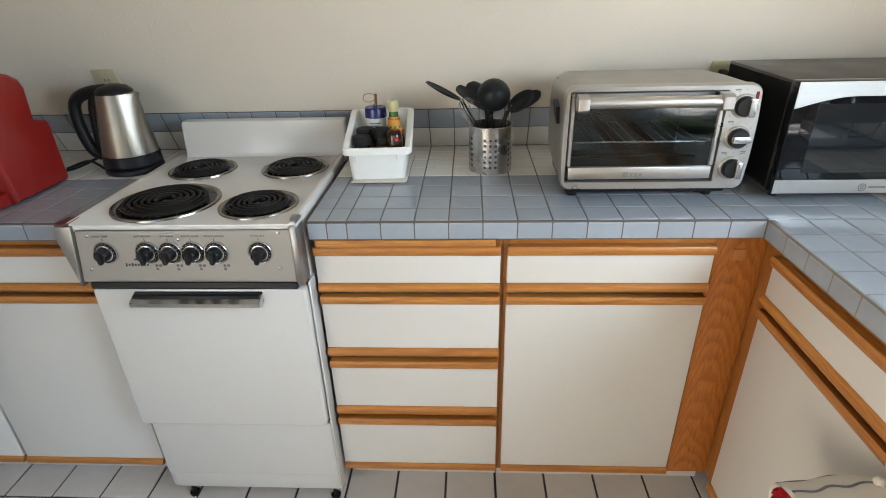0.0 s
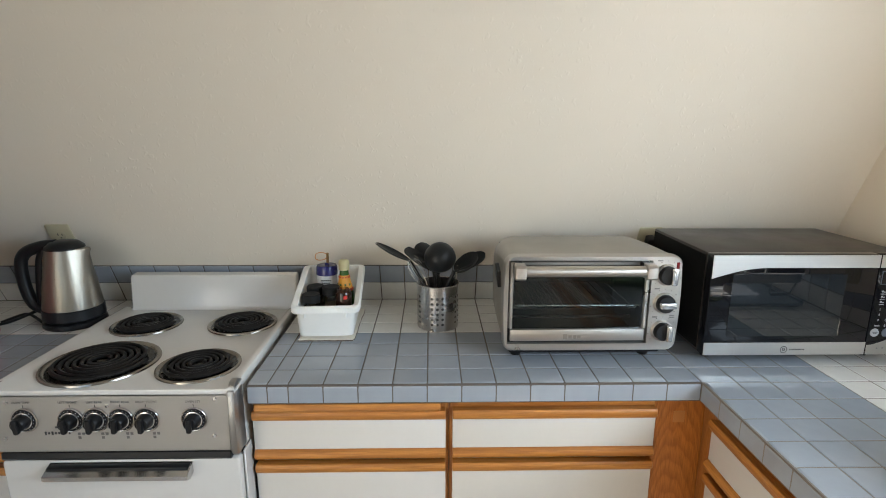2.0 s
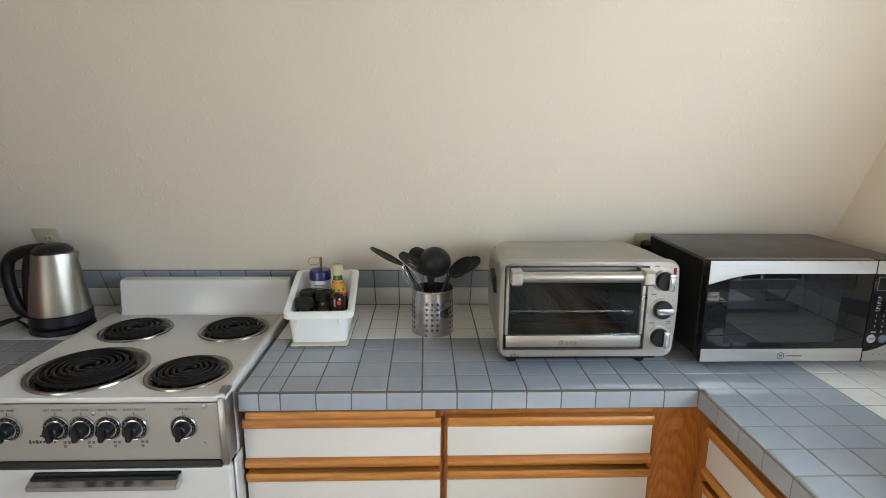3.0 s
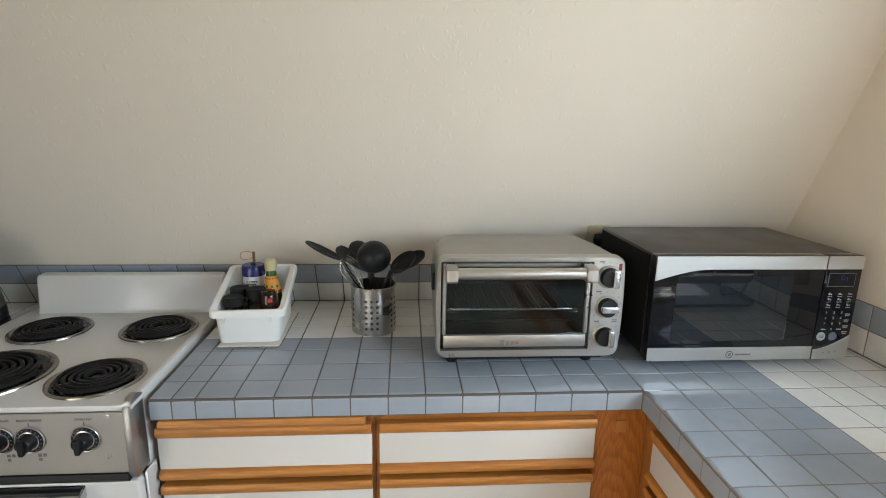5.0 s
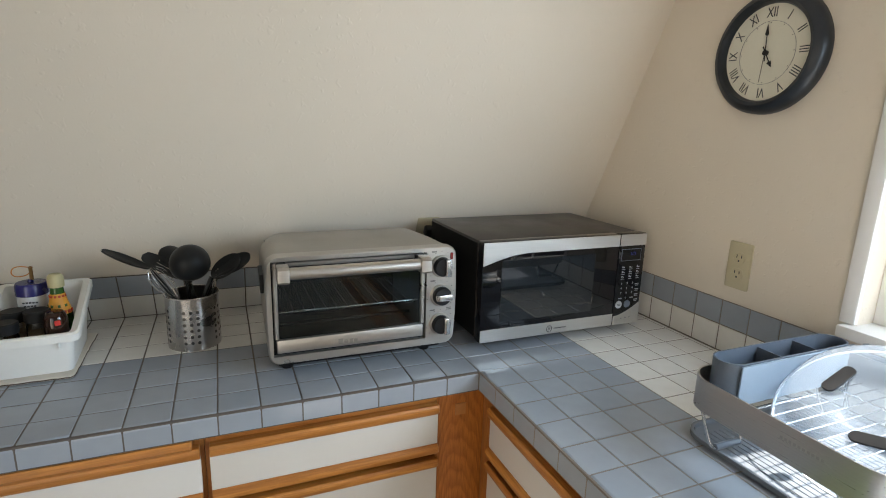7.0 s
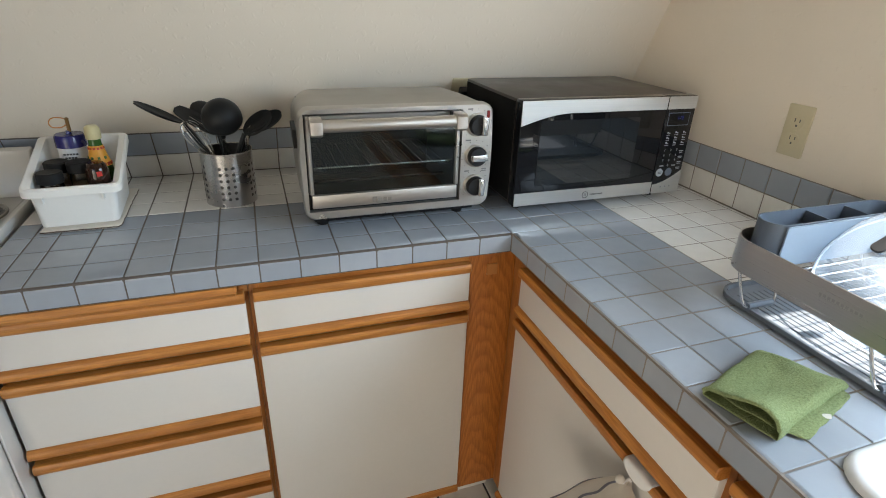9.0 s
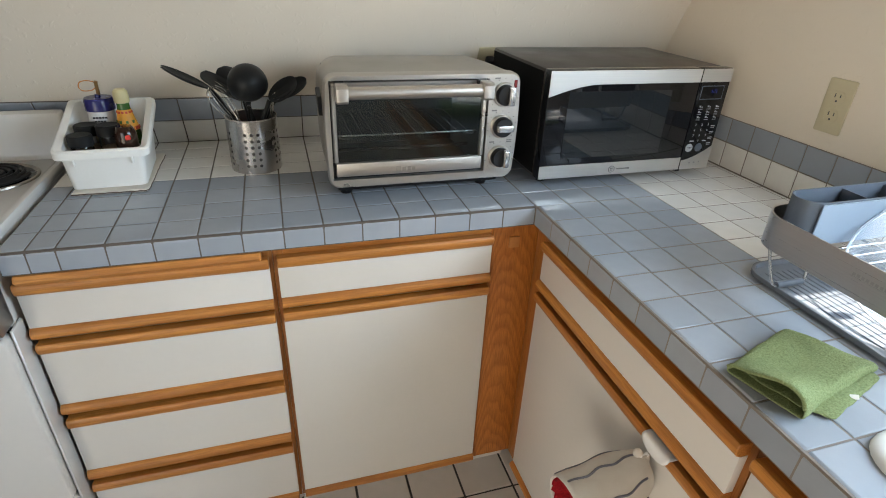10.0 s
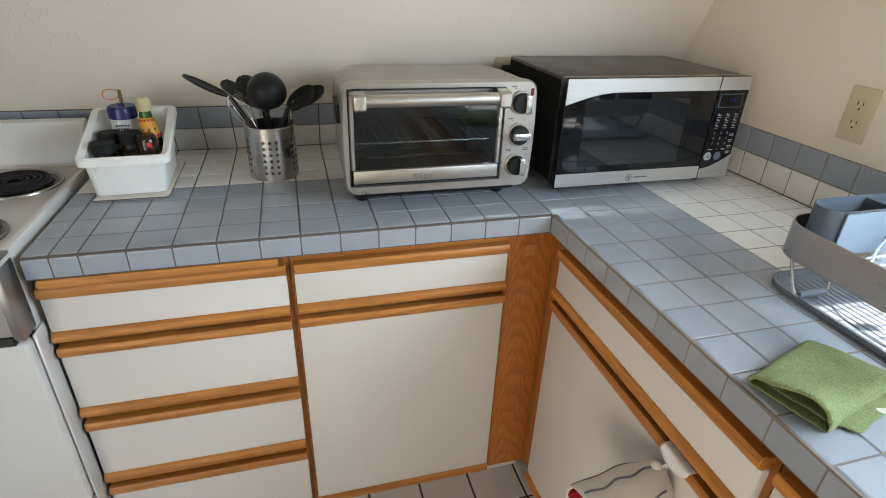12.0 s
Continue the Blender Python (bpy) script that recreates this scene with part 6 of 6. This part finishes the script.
    for a, b in zip(rows, rows[1:]):
        for k in range(12):
            bm.faces.new((a[k], a[k + 1], b[k + 1], b[k]))
    ob = part("plate", bm, M_TRIM, h, "rounded white plate bent over the pull")
    mod = ob.modifiers.new("thickness", "SOLIDIFY")
    mod.thickness, mod.offset = 0.0018, 0.0
    part("peg", tube(BM(), curve_pts([(-0.0060, -0.500, 0.690), (-0.014, -0.499, 0.686), (-0.022, -0.498, 0.688)], 5), 0.004, 8), M_TRIM, h)


hanging_towel()

# ---- tiles of the countertops, the walls and the floor ----
TILE_MESH = {}


def tile_mesh(w, h, t, mat, edge=0.0016):
    """A glazed tile with softened edges, lying flat with its top at z = 0."""
    key = (round(w, 4), round(h, 4), t, mat.name)
    if key not in TILE_MESH:
        a, b = w / 2, h / 2
        e = min(edge, a * 0.4, b * 0.4)
        vs = [(-a, -b, -t), (a, -b, -t), (a, b, -t), (-a, b, -t),
              (-a, -b, -e), (a, -b, -e), (a, b, -e), (-a, b, -e),
              (-a + e * .4, -b + e * .4, -e * .35), (a - e * .4, -b + e * .4, -e * .35), (a - e * .4, b - e * .4, -e * .35), (-a + e * .4, b - e * .4, -e * .35),
              (-a + e * 1.3, -b + e * 1.3, 0), (a - e * 1.3, -b + e * 1.3, 0), (a - e * 1.3, b - e * 1.3, 0), (-a + e * 1.3, b - e * 1.3, 0)]
        fs = [(12, 13, 14, 15)]
        for r in (0, 4, 8):
            for k in range(4):
                fs.append((r + k, r + (k + 1) % 4, r + 4 + (k + 1) % 4, r + 4 + k))
        me = bpy.data.meshes.new("tile")
        me.from_pydata(vs, [], fs)
        me.materials.append(mat)
        TILE_MESH[key] = me
    return TILE_MESH[key]


def lay(parent, w, h, t, mat, m, wobble=0.0004):
    ob = new("tile", tile_mesh(w, h, t, mat))
    ob.parent = parent
    j = Matrix.Translation((0, 0, random.uniform(-wobble, wobble * 0.3))) @ Euler((random.uniform(-.003, .003), random.uniform(-.003, .003), 0)).to_matrix().to_4x4()
    ob.matrix_basis = Matrix.Translation(-ORIGIN[parent.name]) @ m @ j
    return ob


G = 0.0026      # joint


def lay_flat(parent, x0, x1, y0, y1, mat, z=ZC, t=0.0068, g=G):
    if x1 - x0 < 0.008 or y1 - y0 < 0.008:
        return
    lay(parent, x1 - x0 - g, y1 - y0 - g, t, mat, pose((x0 + x1) / 2, (y0 + y1) / 2, z))


NOSE = P         # the edge tiles' top is a full tile deep
xs_main = [CTR_L, -12.6 * P] + [-k * P for k in range(12, 0, -1)]
ys_main = [k * P for k in range(1, 8)] + [BACK + 0.001]
for x0, x1 in zip(xs_main, xs_main[1:] + [0.0]):
    for j, (y0, y1) in enumerate(zip(ys_main, ys_main[1:])):
        lay_flat(top, x0, x1, y0, y1, M_BLUE if j < 3 else M_WHITE)
xs_east = [0.0] + [k * P for k in range(1, 9)] + [EAST]
for i, (x0, x1) in enumerate(zip(xs_east, xs_east[1:])):
    for y0, y1 in zip([k * P for k in range(0, 8)], [k * P for k in range(1, 8)] + [BACK]):
        lay_flat(top, x0, x1, y0, y1, M_WHITE if i >= 4 or y0 > 3.5 * P else M_BLUE)
    for k in range(0, 20):
        y0, y1 = -(k + 1) * P, -k * P
        if i == 0:
            continue
        if x1 > HX0 + 0.001 and x0 < HX1 - 0.001 and y1 <= HY1 + 0.001 and y0 >= HY0 - 0.001:
            continue
        if x1 > HX0 + 0.001 and x0 < HX1 - 0.001 and y0 < HY1 < y1:
            y0 = HY1
        lay_flat(top, x0, x1, y0, y1, M_WHITE if i >= 4 else M_BLUE)
xs_left = [-1.562] + [-1.618 - k * P for k in range(0, 13)]
for x1, x0 in zip(xs_left, xs_left[1:]):
    for j, (y0, y1) in enumerate(zip(ys_main, ys_main[1:])):
        lay_flat(top_l, x0, x1, y0, y1, M_BLUE if j < 3 else M_WHITE)


def nose_mesh(w):
    """An edge tile: rounded over at the top, running along x, its face at y = 0 and its top at z = 0."""
    key = ("nose", round(w, 4))
    if key not in TILE_MESH:
        prof = [(0.003, -0.045), (0.0008, -0.0445), (0.0, -0.043), (0.0, -0.0100), (0.0008, -0.0062), (0.0030, -0.0030), (0.0062, -0.0008), (0.0100, 0.0), (NOSE - 0.0034, 0.0), (NOSE - 0.0020, -0.0005), (NOSE - 0.0013, -0.0016), (NOSE - 0.0013, -0.0060)]
        n = len(prof)
        a = w / 2
        ring = lambda s, k: [(s * (a - k), y + (k if y == 0.0 else 0) * 0.7, z) for y, z in prof]
        vs = ring(-1, 0.0) + ring(-1, 0.0012) + ring(1, 0.0012) + ring(1, 0.0)
        vs = [(x, y + (0.0008 if i < n or i >= 3 * n else 0), z - (0.0008 if i < n or i >= 3 * n else 0)) for i, (x, y, z) in enumerate(vs)]
        fs = [(r * n + k, (r + 1) * n + k, (r + 1) * n + k + 1, r * n + k + 1) for r in range(3) for k in range(n - 1)]
        me = bpy.data.meshes.new("edge_tile")
        me.from_pydata(vs, [], fs)
        me.materials.append(M_BLUE)
        for p in me.polygons:       # only the rounded edge is shaded smooth
            p.use_smooth = p.index % (n - 1) in (3, 4, 5, 6)
        TILE_MESH[key] = me
    return TILE_MESH[key]


def lay_nose(parent, w, m):
    ob = new("edge_tile", nose_mesh(w))
    ob.parent = parent
    ob.matrix_basis = Matrix.Translation(-ORIGIN[parent.name]) @ m


for x0, x1 in zip(xs_main, xs_main[1:] + [0.0]):
    lay_nose(top, x1 - x0 - G, pose((x0 + x1) / 2, 0, ZC))
for x1, x0 in zip(xs_left, xs_left[1:]):
    lay_nose(top_l, x1 - x0 - G, pose((x0 + x1) / 2, 0, ZC))
for k in range(0, 20):
    lay_nose(top, P - G, pose(0, -(k + 0.5) * P, ZC, 0, 0, -90))

# backsplash on the leaning wall and on the east wall
for x0, x1 in list(zip(xs_main, xs_main[1:] + [0.0])) + [(k * P, (k + 1) * P) for k in range(8)] + [(STOVE_L - 0.01 + k * P, STOVE_L - 0.01 + (k + 1) * P) for k in range(7)] + list(zip(xs_left[1:], xs_left)):
    for s0, s1, mat in ((0.001, 0.0765, M_WHITE), (0.0765, 0.1465, M_BLUE)):
        m = frame_axes(lean((x0 + x1) / 2, (s0 + s1) / 2), (1, 0, 0), LEAN_U)
        lay(wall_n, x1 - x0 - G, s1 - s0 - G, 0.006, mat, m)
for k in range(-20, 8):
    y0, y1 = k * P, (k + 1) * P
    for z0, z1, mat in ((ZC, 0.981, M_WHITE), (0.981, 1.045, M_BLUE)):
        m = frame_axes((EAST, (y0 + y1) / 2, (z0 + z1) / 2), (0, -1, 0), (0, 0, 1))
        if y1 > BACK - 0.4661 * (z0 - ZC):
            continue
        lay(wall_e, y1 - y0 - G, z1 - z0 - G, 0.006, mat, m)
# grout behind the wall tiles
bm = BM()
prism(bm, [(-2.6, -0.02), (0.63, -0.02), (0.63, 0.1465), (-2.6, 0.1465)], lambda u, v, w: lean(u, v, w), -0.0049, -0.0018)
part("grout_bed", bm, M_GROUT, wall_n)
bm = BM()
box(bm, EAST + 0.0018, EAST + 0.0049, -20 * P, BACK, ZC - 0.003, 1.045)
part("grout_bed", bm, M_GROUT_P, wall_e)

FP = 0.1525
for i in range(-17, 3):
    for j in range(-5, 2):
        x0, y0 = -0.116 + i * FP, -0.02 + j * FP
        if not (-2.7 < x0 < 0.2):
            continue
        lay(floor, FP - 0.007, FP - 0.007, 0.006, M_FLOOR, pose(x0 + FP / 2, y0 + FP / 2, 0.0))
# the rest of the floor, out towards the assumed glass door, in one piece
vs, fs = [], []
for i in range(-22, 6):
    for j in range(-16, 2):
        x0, y0 = -0.116 + i * FP, -0.02 + j * FP
        if (i >= -17 and i < 3 and j >= -5 and -2.7 < x0 < 0.2) or x0 < -3.38 or x0 > 0.60 or y0 < -2.38:
            continue
        n, a = len(vs), FP - 0.007
        z = random.uniform(-0.0004, 0.0)
        for dz, inset in ((-0.006, 0.0), (-0.0012, 0.0), (0.0, 0.0012)):
            vs += [(x0 + inset, y0 + inset, z + dz), (x0 + a - inset, y0 + inset, z + dz), (x0 + a - inset, y0 + a - inset, z + dz), (x0 + inset, y0 + a - inset, z + dz)]
        fs.append((n + 8, n + 9, n + 10, n + 11))
        for r in (0, 4):
            for k in range(4):
                fs.append((n + r + k, n + r + (k + 1) % 4, n + r + 4 + (k + 1) % 4, n + r + 4 + k))
me = bpy.data.meshes.new("floor_tiles")
me.from_pydata([Vector(v) - ORIGIN[floor.name] for v in vs], [], fs)
me.materials.append(M_FLOOR)
rest = new("floor_tiles", me)
rest.parent = floor
tagged(rest, "", "", "", "stuff")
